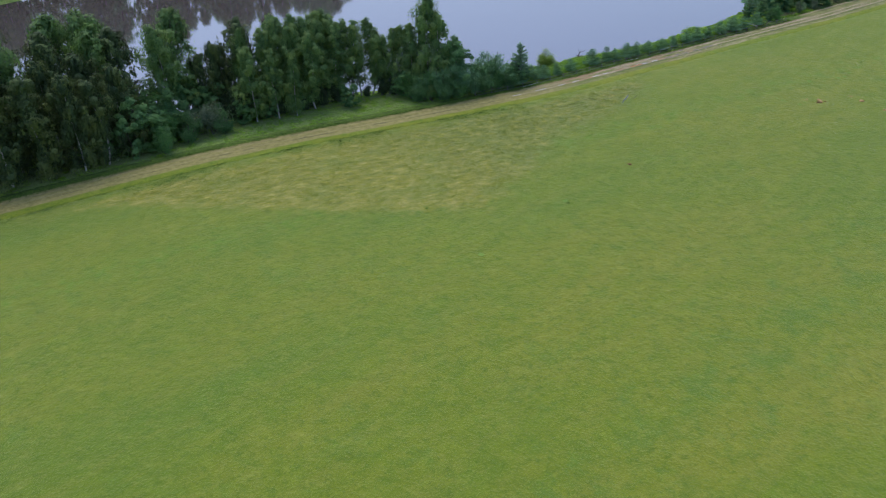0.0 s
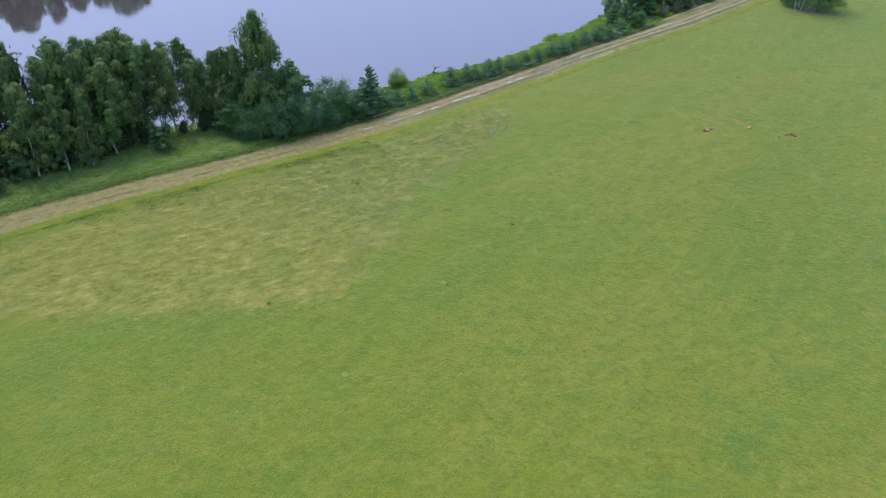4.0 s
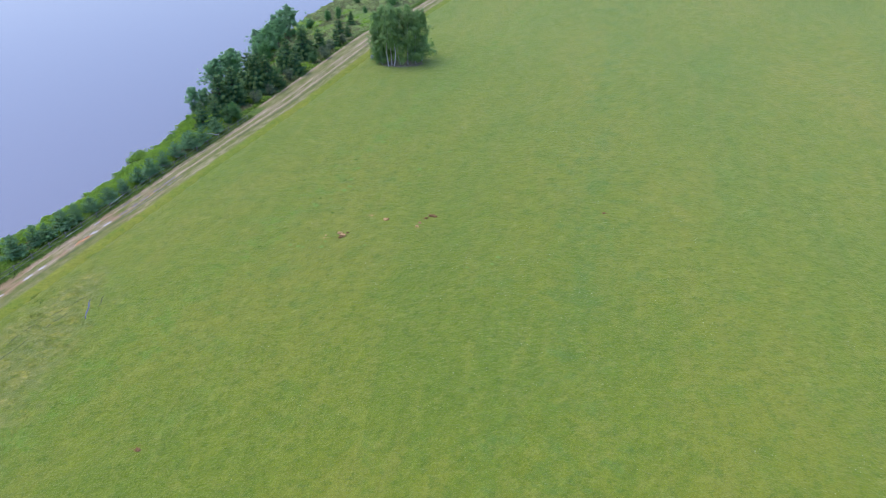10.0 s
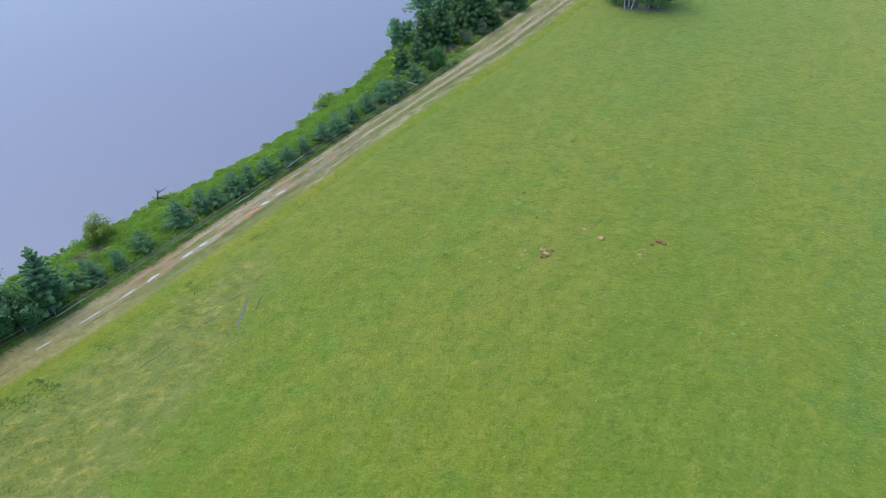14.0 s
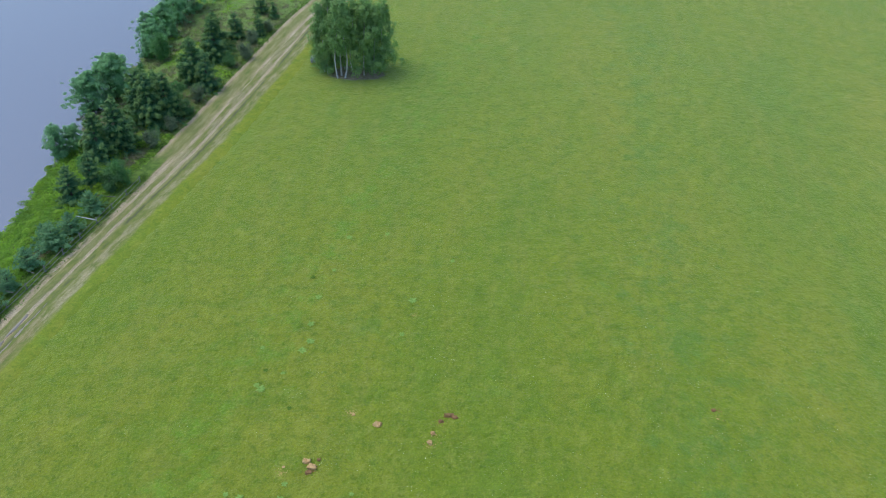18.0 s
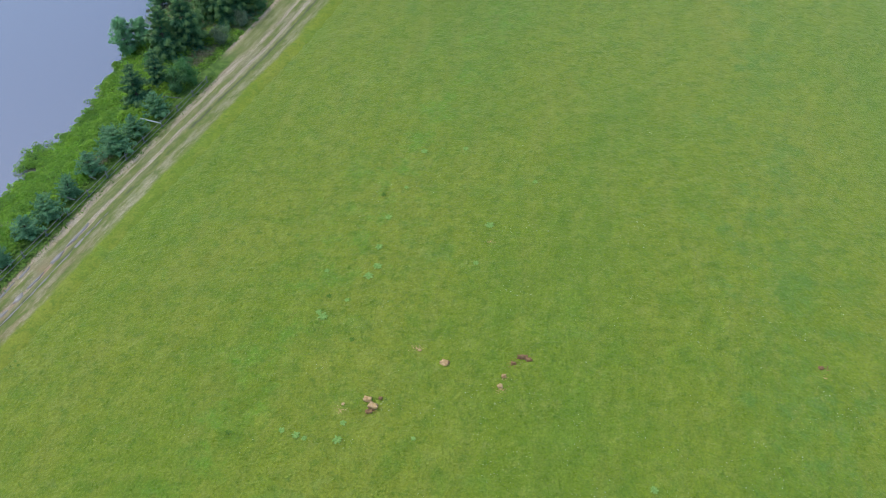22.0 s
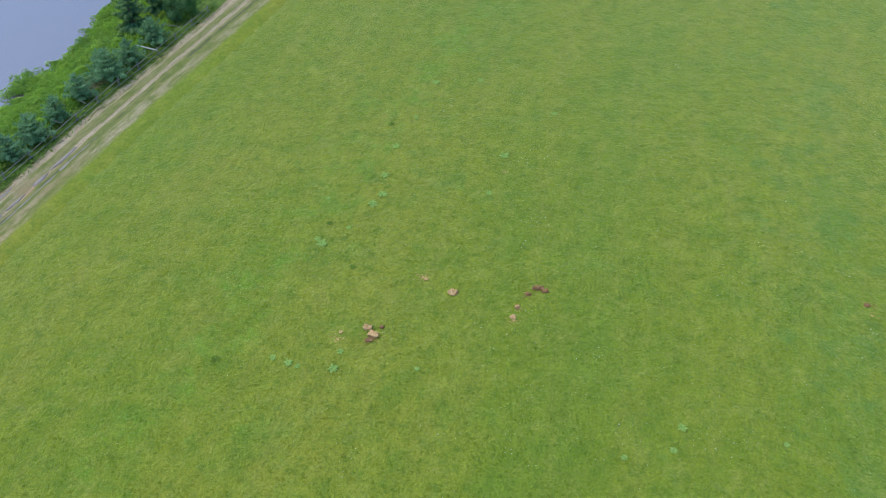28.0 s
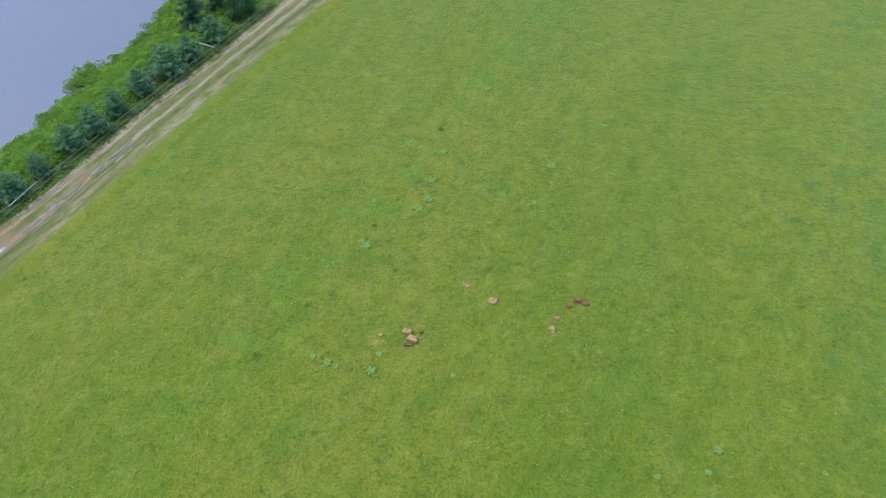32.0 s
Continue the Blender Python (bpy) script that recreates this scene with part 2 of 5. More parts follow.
grass_c = ramp(nt, noise_tex(nt, pos, 1.3, 5, 0.7), [(0.30, (0.160, 0.162, 0.044)), (0.52, (0.236, 0.228, 0.074)), (0.75, (0.325, 0.305, 0.122))])
green_c = ramp(nt, noise_tex(nt, lengthwise(1.2, 0.5), 1.6, 5, 0.75), [(0.32, (0.085, 0.125, 0.020)), (0.52, (0.135, 0.170, 0.034)), (0.72, (0.215, 0.205, 0.075))])
grass_c = mix(nt, grey(nt, attribute(nt, "worn"), 0.5, 0.95), grass_c, green_c)
sand_c = ramp(nt, noise_tex(nt, lengthwise(2.4, 0.16), 1.5, 6, 0.75), [(0.28, (0.200, 0.168, 0.096)), (0.50, (0.340, 0.290, 0.180)), (0.75, (0.49, 0.43, 0.30))])
grain = noise_tex(nt, pos, 5.0, 5, 0.8)
sand_c = mix(nt, calc(nt, "MULTIPLY", grey(nt, grain, 0.48, 0.68), 0.5), sand_c, (0.165, 0.145, 0.075))
stones = noise_tex(nt, pos, 11.0, 3, 0.8)
sand_c = mix(nt, 1.0, sand_c, ramp(nt, stones, [(0.38, (0.70, 0.70, 0.72)), (0.50, (1.0, 1.0, 1.0)), (0.62, (1.30, 1.28, 1.30))]), "MULTIPLY")
clay = grey(nt, noise_tex(nt, pos, 0.21, 3), 0.42, 0.60)
sand_c = mix(nt, calc(nt, "MULTIPLY", clay, calc(nt, "MULTIPLY", attribute(nt, "clay"), 0.8)), sand_c, (0.300, 0.200, 0.112))
wet = attribute(nt, "wet")
patchy = grey(nt, noise_tex(nt, along, 0.9, 5, 0.7), 0.32, 0.52)
ruts = calc(nt, "MAXIMUM", calc(nt, "MULTIPLY", band(-0.82, 0.30, 0.16), patchy), band(0.45, 0.10, 0.16))
straws = attribute(nt, "straw")
broken = calc(nt, "MULTIPLY", calc(nt, "MULTIPLY", band(1.95, 0.30, 0.38), straws), calc(nt, "MULTIPLY", grey(nt, noise_tex(nt, along, 1.6, 6, 0.75), 0.36, 0.66), 0.75))
ruts = calc(nt, "MAXIMUM", ruts, broken)
worn = calc(nt, "MULTIPLY", calc(nt, "MULTIPLY", wet, band(-0.2, 0.95, 0.4)), grey(nt, noise_tex(nt, along, 1.0, 5, 0.7), 0.36, 0.60))
ruts = calc(nt, "MAXIMUM", ruts, calc(nt, "MULTIPLY", worn, 0.8))
side = calc(nt, "MULTIPLY", band(-2.85, 0.36, 0.28), attribute(nt, "north"))
ruts = calc(nt, "MAXIMUM", ruts, side)
col = mix(nt, calc(nt, "MULTIPLY", ruts, attribute(nt, "worn")), grass_c, sand_c)
dark_line = calc(nt, "MULTIPLY", band(1.08, 0.03, 0.14), calc(nt, "MULTIPLY", grey(nt, noise_tex(nt, lengthwise(0.6, 0.3), 0.7, 3), 0.40, 0.58), 0.7))
col = mix(nt, dark_line, col, (0.080, 0.085, 0.055))
verge = calc(nt, "MAXIMUM", grey(nt, acr, 2.05, 2.60), calc(nt, "SUBTRACT", 1.0, grey(nt, acr, -1.55, -1.15)))
col = mix(nt, calc(nt, "MULTIPLY", verge, calc(nt, "SUBTRACT", 1.0, calc(nt, "MAXIMUM", broken, side))), col, mix(nt, grey(nt, acr, -0.5, 0.5), mix(nt, grey(nt, noise_tex(nt, pos, 1.7, 4), 0.4, 0.65), (0.060, 0.115, 0.018), (0.100, 0.170, 0.026)), meadow_colour(nt, pos)))
between = calc(nt, "MULTIPLY", calc(nt, "MULTIPLY", band(-1.75, 0.65, 0.35), attribute(nt, "north")), 0.75)
col = mix(nt, between, col, ramp(nt, noise_tex(nt, along, 1.4, 5, 0.75), [(0.34, (0.130, 0.160, 0.040)), (0.52, (0.215, 0.215, 0.080)), (0.70, (0.330, 0.295, 0.150))]))
straw = ramp(nt, grain, [(0.36, (0.200, 0.190, 0.085)), (0.5, (0.310, 0.290, 0.150)), (0.66, (0.46, 0.43, 0.28))])
lying = calc(nt, "MULTIPLY", band(2.0, 0.26, 0.42), grey(nt, noise_tex(nt, along, 0.8, 6, 0.75), 0.42, 0.62))
col = mix(nt, calc(nt, "MULTIPLY", calc(nt, "MULTIPLY", lying, straws), 0.6), col, straw)
nt.links.new(mix(nt, 1.0, col, (1.05, 1.0, 0.95), "MULTIPLY"), p.inputs["Base Color"])
bump(nt, p, noise_tex(nt, pos, 3.5, 6, 0.8), 0.08, 0.9)

# lake and puddles
M_LAKE, nt, p = material("lake_water", 0.04)
pos = position(nt)
p.inputs["Base Color"].default_value = (0.082, 0.068, 0.062, 1)
p.inputs["IOR"].default_value = 2.6
p.inputs["Specular IOR Level"].default_value = 0.5
nt.links.new(calc(nt, "MULTIPLY_ADD", noise_tex(nt, pos, 0.03, 3), 0.10, 0.0), p.inputs["Roughness"])
bump(nt, p, noise_tex(nt, squash(nt, pos, 1.0, 0.4, 30), 1.3, 3, 0.6), 0.006, 0.6)

M_PUDDLE, nt, p = material("puddle_water", 0.15)
p.inputs["Base Color"].default_value = (0.53, 0.49, 0.42, 1)
p.inputs["IOR"].default_value = 1.45
p.inputs["Specular IOR Level"].default_value = 0.5
M_RUTWATER, nt, p = material("muddy_rut_water", 0.15)
p.inputs["Base Color"].default_value = (0.28, 0.245, 0.190, 1)
p.inputs["IOR"].default_value = 1.38
p.inputs["Specular IOR Level"].default_value = 0.5
M_CLAYPUDDLE, nt, p = material("clay_puddle", 0.12)
p.inputs["Base Color"].default_value = (0.50, 0.26, 0.10, 1)
p.inputs["Specular IOR Level"].default_value = 0.5


def leaf_material(name, dark, mid, light, through_light=0.30, rough=0.55, tip_colour=None):
    m, nt, p = material(name, rough, 0.08)
    pos = position(nt)
    col = ramp(nt, island(nt), [(0.0, dark), (0.45, mid), (1.0, light)])
    if tip_colour:   # lit bough ends put into the colour; herb clumps vary at random
        col = mix(nt, calc(nt, "MULTIPLY", attribute(nt, "tip"), 0.8), col, tip_colour)
    tint = nt.nodes.new("ShaderNodeObjectInfo").outputs["Random"]
    col = mix(nt, calc(nt, "MULTIPLY", tint, 0.35), col, mix(nt, 1.0, col, (1.14, 1.07, 0.90), "MULTIPLY"))
    col = mix(nt, calc(nt, "MULTIPLY", grey(nt, noise_tex(nt, pos, 0.7, 3), 0.42, 0.72), 0.5), col, mix(nt, 1.0, col, (0.62, 0.74, 0.85), "MULTIPLY"))
    nt.links.new(col, p.inputs["Base Color"])
    tr = nt.nodes.new("ShaderNodeBsdfTranslucent")
    nt.links.new(mix(nt, 1.0, col, (0.98, 1.30, 0.78), "MULTIPLY"), tr.inputs["Color"])
    ms = nt.nodes.new("ShaderNodeMixShader")
    ms.inputs[0].default_value = through_light
    nt.links.new(p.outputs[0], ms.inputs[1])
    nt.links.new(tr.outputs[0], ms.inputs[2])
    nt.links.new(ms.outputs[0], nt.nodes["Material Output"].inputs["Surface"])
    return m


M_BIRCHLEAF = leaf_material("birch_leaves", (0.076, 0.150, 0.058), (0.112, 0.205, 0.070), (0.156, 0.262, 0.084), 0.28, 0.6, (0.265, 0.345, 0.090))
# belt and undergrowth leaves: birch_leaves darkened, their deep shade put into the colour
M_SHADYLEAF = leaf_material("shaded_belt_leaves", (0.034, 0.060, 0.030), (0.052, 0.088, 0.038), (0.082, 0.130, 0.046), 0.08, 0.6, (0.200, 0.240, 0.066))
M_ALDERLEAF = leaf_material("alder_leaves", (0.150, 0.300, 0.150), (0.212, 0.395, 0.190), (0.290, 0.480, 0.230), 0.52)
M_DARKALDER = leaf_material("dark_alder_leaves", (0.058, 0.138, 0.056), (0.086, 0.188, 0.070), (0.125, 0.245, 0.086), 0.30, 0.55, (0.150, 0.290, 0.080))
M_TEALALDER = leaf_material("blue_green_alder_leaves", (0.084, 0.190, 0.096), (0.122, 0.252, 0.118), (0.170, 0.318, 0.142), 0.30, 0.55, (0.180, 0.330, 0.130))
M_SHRUBLEAF = leaf_material("shrub_leaves", (0.072, 0.180, 0.066), (0.108, 0.250, 0.080), (0.165, 0.330, 0.102), 0.38)
# birch leaves brightened for the meadow clump, its stronger light put into the colour
M_LITBIRCH = leaf_material("lit_birch_leaves", (0.135, 0.245, 0.095), (0.192, 0.320, 0.122), (0.258, 0.400, 0.150), 0.40, 0.55, (0.290, 0.400, 0.120))
M_WILLOWLEAF = leaf_material("willow_leaves", (0.080, 0.125, 0.070), (0.130, 0.185, 0.105), (0.20, 0.255, 0.15))
M_YELLOWLEAF = leaf_material("yellow_green_leaves", (0.180, 0.262, 0.050), (0.245, 0.330, 0.062), (0.320, 0.400, 0.082), 0.45)
M_HERBLEAF = leaf_material("bank_herb_leaves", (0.132, 0.252, 0.046), (0.188, 0.322, 0.056), (0.255, 0.390, 0.076), 0.54, 0.6, (0.330, 0.490, 0.056))
M_REEDLEAF = leaf_material("brown_herb_leaves", (0.105, 0.120, 0.045), (0.190, 0.185, 0.090), (0.28, 0.250, 0.150))
M_SPRUCE = leaf_material("spruce_needles", (0.045, 0.126, 0.062), (0.076, 0.190, 0.084), (0.122, 0.255, 0.104), 0.30, 0.6, (0.185, 0.290, 0.088))
M_PINE = leaf_material("pine_needles", (0.104, 0.222, 0.110), (0.160, 0.312, 0.152), (0.232, 0.398, 0.192), 0.38, 0.6)

M_BIRCHBARK, nt, p = material("birch_bark", 0.7)
pos = position(nt)
marks = grey(nt, noise_tex(nt, squash(nt, pos, 1.0, 1.0), 5.0, 4, 0.7), 0.56, 0.64)
lowdark = grey(nt, noise_tex(nt, pos, 0.8, 3), 0.52, 0.70)
col = mix(nt, calc(nt, "MULTIPLY", marks, 0.8), (0.42, 0.41, 0.385), (0.06, 0.055, 0.05))
col = mix(nt, calc(nt, "MULTIPLY", lowdark, 0.45), col, (0.16, 0.14, 0.12))
nt.links.new(col, p.inputs["Base Color"])

M_BARK, nt, p = material("brown_bark", 0.9)
pos = position(nt)
nt.links.new(ramp(nt, noise_tex(nt, pos, 6.0, 4, 0.7), [(0.3, (0.045, 0.036, 0.028)), (0.7, (0.13, 0.105, 0.08))]), p.inputs["Base Color"])

M_WOOD, nt, p = material("weathered_fence_wood", 0.8)
pos = position(nt)
nt.links.new(ramp(nt, noise_tex(nt, pos, 7.0, 4, 0.7), [(0.3, (0.10, 0.105, 0.09)), (0.7, (0.20, 0.205, 0.19))]), p.inputs["Base Color"])
M_PALEWOOD, nt, p = material("pale_peeled_wood", 0.75)
pos = position(nt)
nt.links.new(ramp(nt, noise_tex(nt, pos, 6.0, 4, 0.7), [(0.3, (0.38, 0.40, 0.36)), (0.7, (0.56, 0.58, 0.54))]), p.inputs["Base Color"])

M_CLOD, nt, p = material("dry_clay", 0.95)
pos = position(nt)
nt.links.new(ramp(nt, noise_tex(nt, pos, 4.0, 5, 0.7), [(0.3, (0.27, 0.155, 0.055)), (0.5, (0.45, 0.29, 0.12)), (0.75, (0.60, 0.43, 0.21))]), p.inputs["Base Color"])
bump(nt, p, noise_tex(nt, pos, 9.0, 4), 0.04)
M_REDCLOD, nt, p = material("red_clay", 0.95)
pos = position(nt)
nt.links.new(ramp(nt, noise_tex(nt, pos, 4.0, 5, 0.7), [(0.3, (0.15, 0.085, 0.034)), (0.6, (0.26, 0.145, 0.060)), (0.8, (0.36, 0.22, 0.10))]), p.inputs["Base Color"])
bump(nt, p, noise_tex(nt, pos, 9.0, 4), 0.04)
M_STONE, nt, p = material("grey_stone", 0.85)
pos = position(nt)
nt.links.new(ramp(nt, noise_tex(nt, pos, 3.0, 5, 0.7), [(0.3, (0.25, 0.27, 0.30)), (0.7, (0.46, 0.49, 0.54))]), p.inputs["Base Color"])


# ---- the lie of the land ----
def line(points):
    """x as a function of y along a line that runs north, from (y, x) pairs."""
    ys, xs = zip(*points)
    return lambda y: np.interp(y, ys, xs)


track_raw = line([(-400, -170), (-126, -86), (-86, -78.8), (-67, -73.6), (-55.7, -70.3), (-44.5, -66.8), (-32, -62.6), (-19.8, -57.4), (-6.7, -50.7), (0, -47.3), (12.2, -41.6),
                  (18.6, -39.2), (30.6, -35.4), (43.8, -31.0), (52.3, -28.9), (60.6, -26.3), (69, -23.7), (76, -21.4), (107, -12.9), (147, 1.6), (190, 17), (236, 34), (500, 140)])
track_sway = line([(0, 0), (12, -0.35), (40, -0.35), (46, -0.5), (52, 0.0), (58, 0.15), (66, 0.3), (72, 0.6), (80, 0.45), (90, 0.6), (107, 0.6), (160, 0.0)])
shore_raw = line([(-400, -230), (-126, -120), (-80, -104), (-55, -95), (-32, -86), (-17, -76), (-5, -68), (3, -63), (10, -56.5), (16, -52.5), (22, -50.6), (25, -48.6), (28.4, -47.6), (31, -46.8), (33.7, -45.1), (36, -43.7), (45, -40.1),
                  (48.5, -39.1), (50.7, -39.3), (52, -38.4), (53.5, -37.7), (55, -38.0), (57, -38.2), (58, -37.4), (59, -36.5), (61, -36.4), (62.5, -35.9), (63.5, -36.2), (66, -35.9), (70, -36.2), (71.5, -36.1), (74.5, -35.5),
                  (81.6, -34.6), (85, -34.4), (97, -33.0), (102.5, -33.2), (128, -29.2), (144, -24.8), (172, -16), (230, 3), (500, 100)])
far_bank = line([(-600, -260), (-150, -150), (-90, -165), (-20, -186), (30, -168), (70, -143), (105, -129), (150, -148), (180, -178), (220, -235), (300, -320), (600, -560)])
hay_edge = line([(-58, -75), (-52, -65), (-44, -55.5), (-37.3, -44.8), (-30.5, -35), (-25.8, -29), (-21.5, -24.5), (-12.2, -25.7), (0, -28.6), (8.5, -28), (19.6, -28.5), (28, -31.8), (36, -34.5)])
fence_line = line([(5, -47.6), (12.9, -43.7), (20.5, -41.0), (28.2, -38.4), (35.5, -35.9), (41, -34.3), (48.9, -31.6), (53.2, -30.2), (57.2, -28.8), (61, -27.5), (66, -25.9), (70, -24.6)])
WATER = -1.15


def smooth_line(f, w=2.5):
    return lambda y: (f(y - w) + 2 * f(y) + f(y + w)) / 4


track_x = smooth_line(lambda y: track_raw(y) + track_sway(y), 3.0)


def shore_x(y):
    return shore_raw(y) + 0.25 * np.sin(y * 0.9 + 1) + 0.25 * np.sin(y * 2.1) + 0.22 * np.sin(y * 4.7 + 2)


def step(v, lo, hi):
    t = np.clip((v - lo) / (hi - lo), 0, 1)
    return t * t * (3 - 2 * t)


def land(x, y):
    """Height of the ground."""
    x, y = np.asarray(x, float), np.asarray(y, float)
    tx, sx, fx = track_x(y), shore_x(y), far_bank(y)
    z = 0.10 * np.sin(x * 0.11 + y * 0.05) * np.sin(y * 0.083 + 1) + 0.03 * np.sin(x * 0.7 + 1) * np.sin(y * 0.6 + x * 0.2)
    z = z * step(np.abs(x - tx), 2.5, 8)
    top = tx - 3.0
    f = np.clip((top - x) / np.maximum(top - sx, 1.0), 0, 4)
    z = z * step(f, 1, 0.0) + np.where(f > 0, -0.15 * step(f, 0, 0.3) + (WATER + 0.15) * step(f, 0.35, 1.0) - 1.6 * step(f, 1.0, 1.8), 0)
    z = np.where(x < fx + 6, np.maximum(z, -2.8 + 3.4 * step(x, fx + 6, fx - 4)), z)
    under = step(np.abs(x - tx - 0.5), 3.6, 2.9) * 0.22
    return z - under


def ground_z(x, y):
    return float(land(x, y))


def fast_mesh(name, verts, faces, mats, attrs=None, smooth=False):
    """A mesh out of numpy arrays: verts (n, 3), faces (m, 3 or 4)."""
    me = bpy.data.meshes.new(name)
    k = faces.shape[1]
    me.vertices.add(len(verts))
    me.vertices.foreach_set("co", np.ascontiguousarray(verts, np.float32).ravel())
    me.loops.add(faces.size)
    me.loops.foreach_set("vertex_index", np.ascontiguousarray(faces, np.int32).ravel())
    me.polygons.add(len(faces))
    me.polygons.foreach_set("loop_start", np.arange(0, faces.size, k, dtype=np.int32))
    if smooth:
        me.polygons.foreach_set("use_smooth", np.ones(len(faces), bool))
    for key, values in (attrs or {}).items():
        me.attributes.new(key, "FLOAT", "POINT").data.foreach_set("value", np.ascontiguousarray(values, np.float32))
    for m in mats:
        me.materials.append(m)
    me.update(calc_edges=True)
    me.validate()
    return me


def part(name, mesh, parent, label=""):
    """Links a mesh as one object under a thing."""
    ob = new(name, mesh)
    ob.parent = parent
    return tagged(ob, label)


def grid_mesh(name, xs, ys, height, mats, attrs=None):
    gx, gy = np.meshgrid(xs, ys)
    gz = height(gx, gy)
    verts = np.stack([gx, gy, gz], -1).reshape(-1, 3)
    n, m = len(xs), len(ys)
    i = np.arange(n * m).reshape(m, n)
    faces = np.stack([i[:-1, :-1], i[:-1, 1:], i[1:, 1:], i[1:, :-1]], -1).reshape(-1, 4)
    at = {key: f(gx, gy).ravel() for key, f in (attrs or {}).items()}
    return fast_mesh(name, verts, faces, mats, at, smooth=True)


def spread(lo, hi, pitch, far, growth=1.25):
    mid = list(np.arange(lo, hi + 1e-6, pitch))
    s, x, right = pitch, mid[-1], []
    while x < far:
        s *= growth
        x += s
        right.append(x)
    s, x, left = pitch, mid[0], []
    while x > -far:
        s *= growth
        x -= s
        left.append(x)
    return np.array(left[::-1] + mid + right)


def dry_at(x, y):
    tx = track_x(y)
    inside = step(x, hay_edge(y) + 4.0, hay_edge(y) - 4.0) * step(x, tx + 4.2, tx + 7.5)
    return inside * step(y, -60, -55) * step(y, 35, 30)


def bank_at(x, y):
    return step(x, track_x(y) - 1.9, track_x(y) - 2.9)


BIRCH_SPOT = (-6.2, 91.0)


def bare_at(x, y):
    d = np.hypot((x - BIRCH_SPOT[0] - 1.2) / 4.4, (y - BIRCH_SPOT[1] - 0.2) / 2.6)
    return step(d, 1.15, 0.6) * 0.75


ground = new("ground", grid_mesh("ground", spread(-104, 62, 0.75, 4200), spread(-100, 175, 0.75, 4200), land, [M_MEADOW],
                                 {"dry": dry_at, "bank": bank_at, "bare": bare_at}))
tagged(ground, "wide green mown meadow sloping to a lake bank", "meadow", kind="structure")

lake = new("water", grid_mesh("water", np.linspace(-1400, 220, 40), np.linspace(-1500, 1500, 60), lambda x, y: 0 * x + WATER, [M_LAKE]))
tagged(lake, "calm brownish lake mirroring the pale blue sky", "lake", kind="structure")


# ---- farm track ----
def build_track():
    ys = np.concatenate([np.arange(-380, -100, 6.0), np.arange(-100, 175, 0.45), np.arange(176, 480, 6.0)])
    tx = track_x(ys)
    dx = np.gradient(tx, ys)
    norm = np.hypot(dx, 1)
    nx, ny = 1 / norm, -dx / norm
    s = np.array([-3.6, -3.1, -2.7, -2.2, -1.8, -1.5, -1.25, -1.0, -0.75, -0.5, -0.2, 0.1, 0.28, 0.45, 0.62, 0.85, 1.08, 1.3, 1.55, 1.8, 2.1, 2.5, 2.8, 3.1, 3.5, 3.9, 4.4])
    prof = 0.05 - 0.085 * np.exp(-((s + 0.85) / 0.36) ** 2) - 0.10 * np.exp(-((s - 0.45) / 0.22) ** 2) - 0.05 * np.exp(-((s - 1.08) / 0.12) ** 2) - 0.03 * np.exp(-((s - 1.8) / 0.35) ** 2)
    prof = prof - 0.30 * step(s, -2.9, -3.6) - 0.14 * step(s, 3.2, 4.4)
    x = tx[:, None] + nx[:, None] * s
    y = ys[:, None] + ny[:, None] * s
    z = prof[None, :] + 0.025 * np.sin(x * 2.3 + y * 1.1) * np.sin(y * 1.7) + 0.02 * np.sin(y * 4.1 + x * 3)
    n, m = len(s), len(ys)
    i = np.arange(n * m).reshape(m, n)
    faces = np.stack([i[:-1, :-1], i[:-1, 1:], i[1:, 1:], i[1:, :-1]], -1).reshape(-1, 4)
    worn = (0.20 + 0.80 * step(ys, 4, 24))[:, None] + 0 * x
    wet = (step(ys, 4, 18) * (0.35 + 0.65 * step(ys, 52, 36) + 0.35 * step(ys, 60, 70)))[:, None] + 0 * x
    north = (step(ys, 69, 72) * step(ys, 135, 110))[:, None] + 0 * x
    straw = (0.25 + 0.75 * step(ys, 33, 38) * (1 - 0.45 * step(ys, 53, 58)))[:, None] + 0 * x
    clay = (step(ys, 10, 20) * step(ys, 50, 40))[:, None] + 0 * x
    return fast_mesh("road", np.stack([x, y, z], -1).reshape(-1, 3), faces, [M_TRACK], {"across": (s[None, :] + 0 * x).ravel(), "wet": wet.ravel(), "clay": clay.ravel(), "north": north.ravel(), "worn": worn.ravel(), "straw": straw.ravel()}, smooth=True)


road = tagged(new("road", build_track()), "sandy two-rut farm track with grassy crown", "track", kind="structure")


def track_point(y, across):
    tx, dx = float(track_x(y)), float(track_x(y + 0.5) - track_x(y - 0.5))
    n = math.hypot(dx, 1)
    return tx + across / n, y - across * dx / n, math.atan2(-dx, 1)


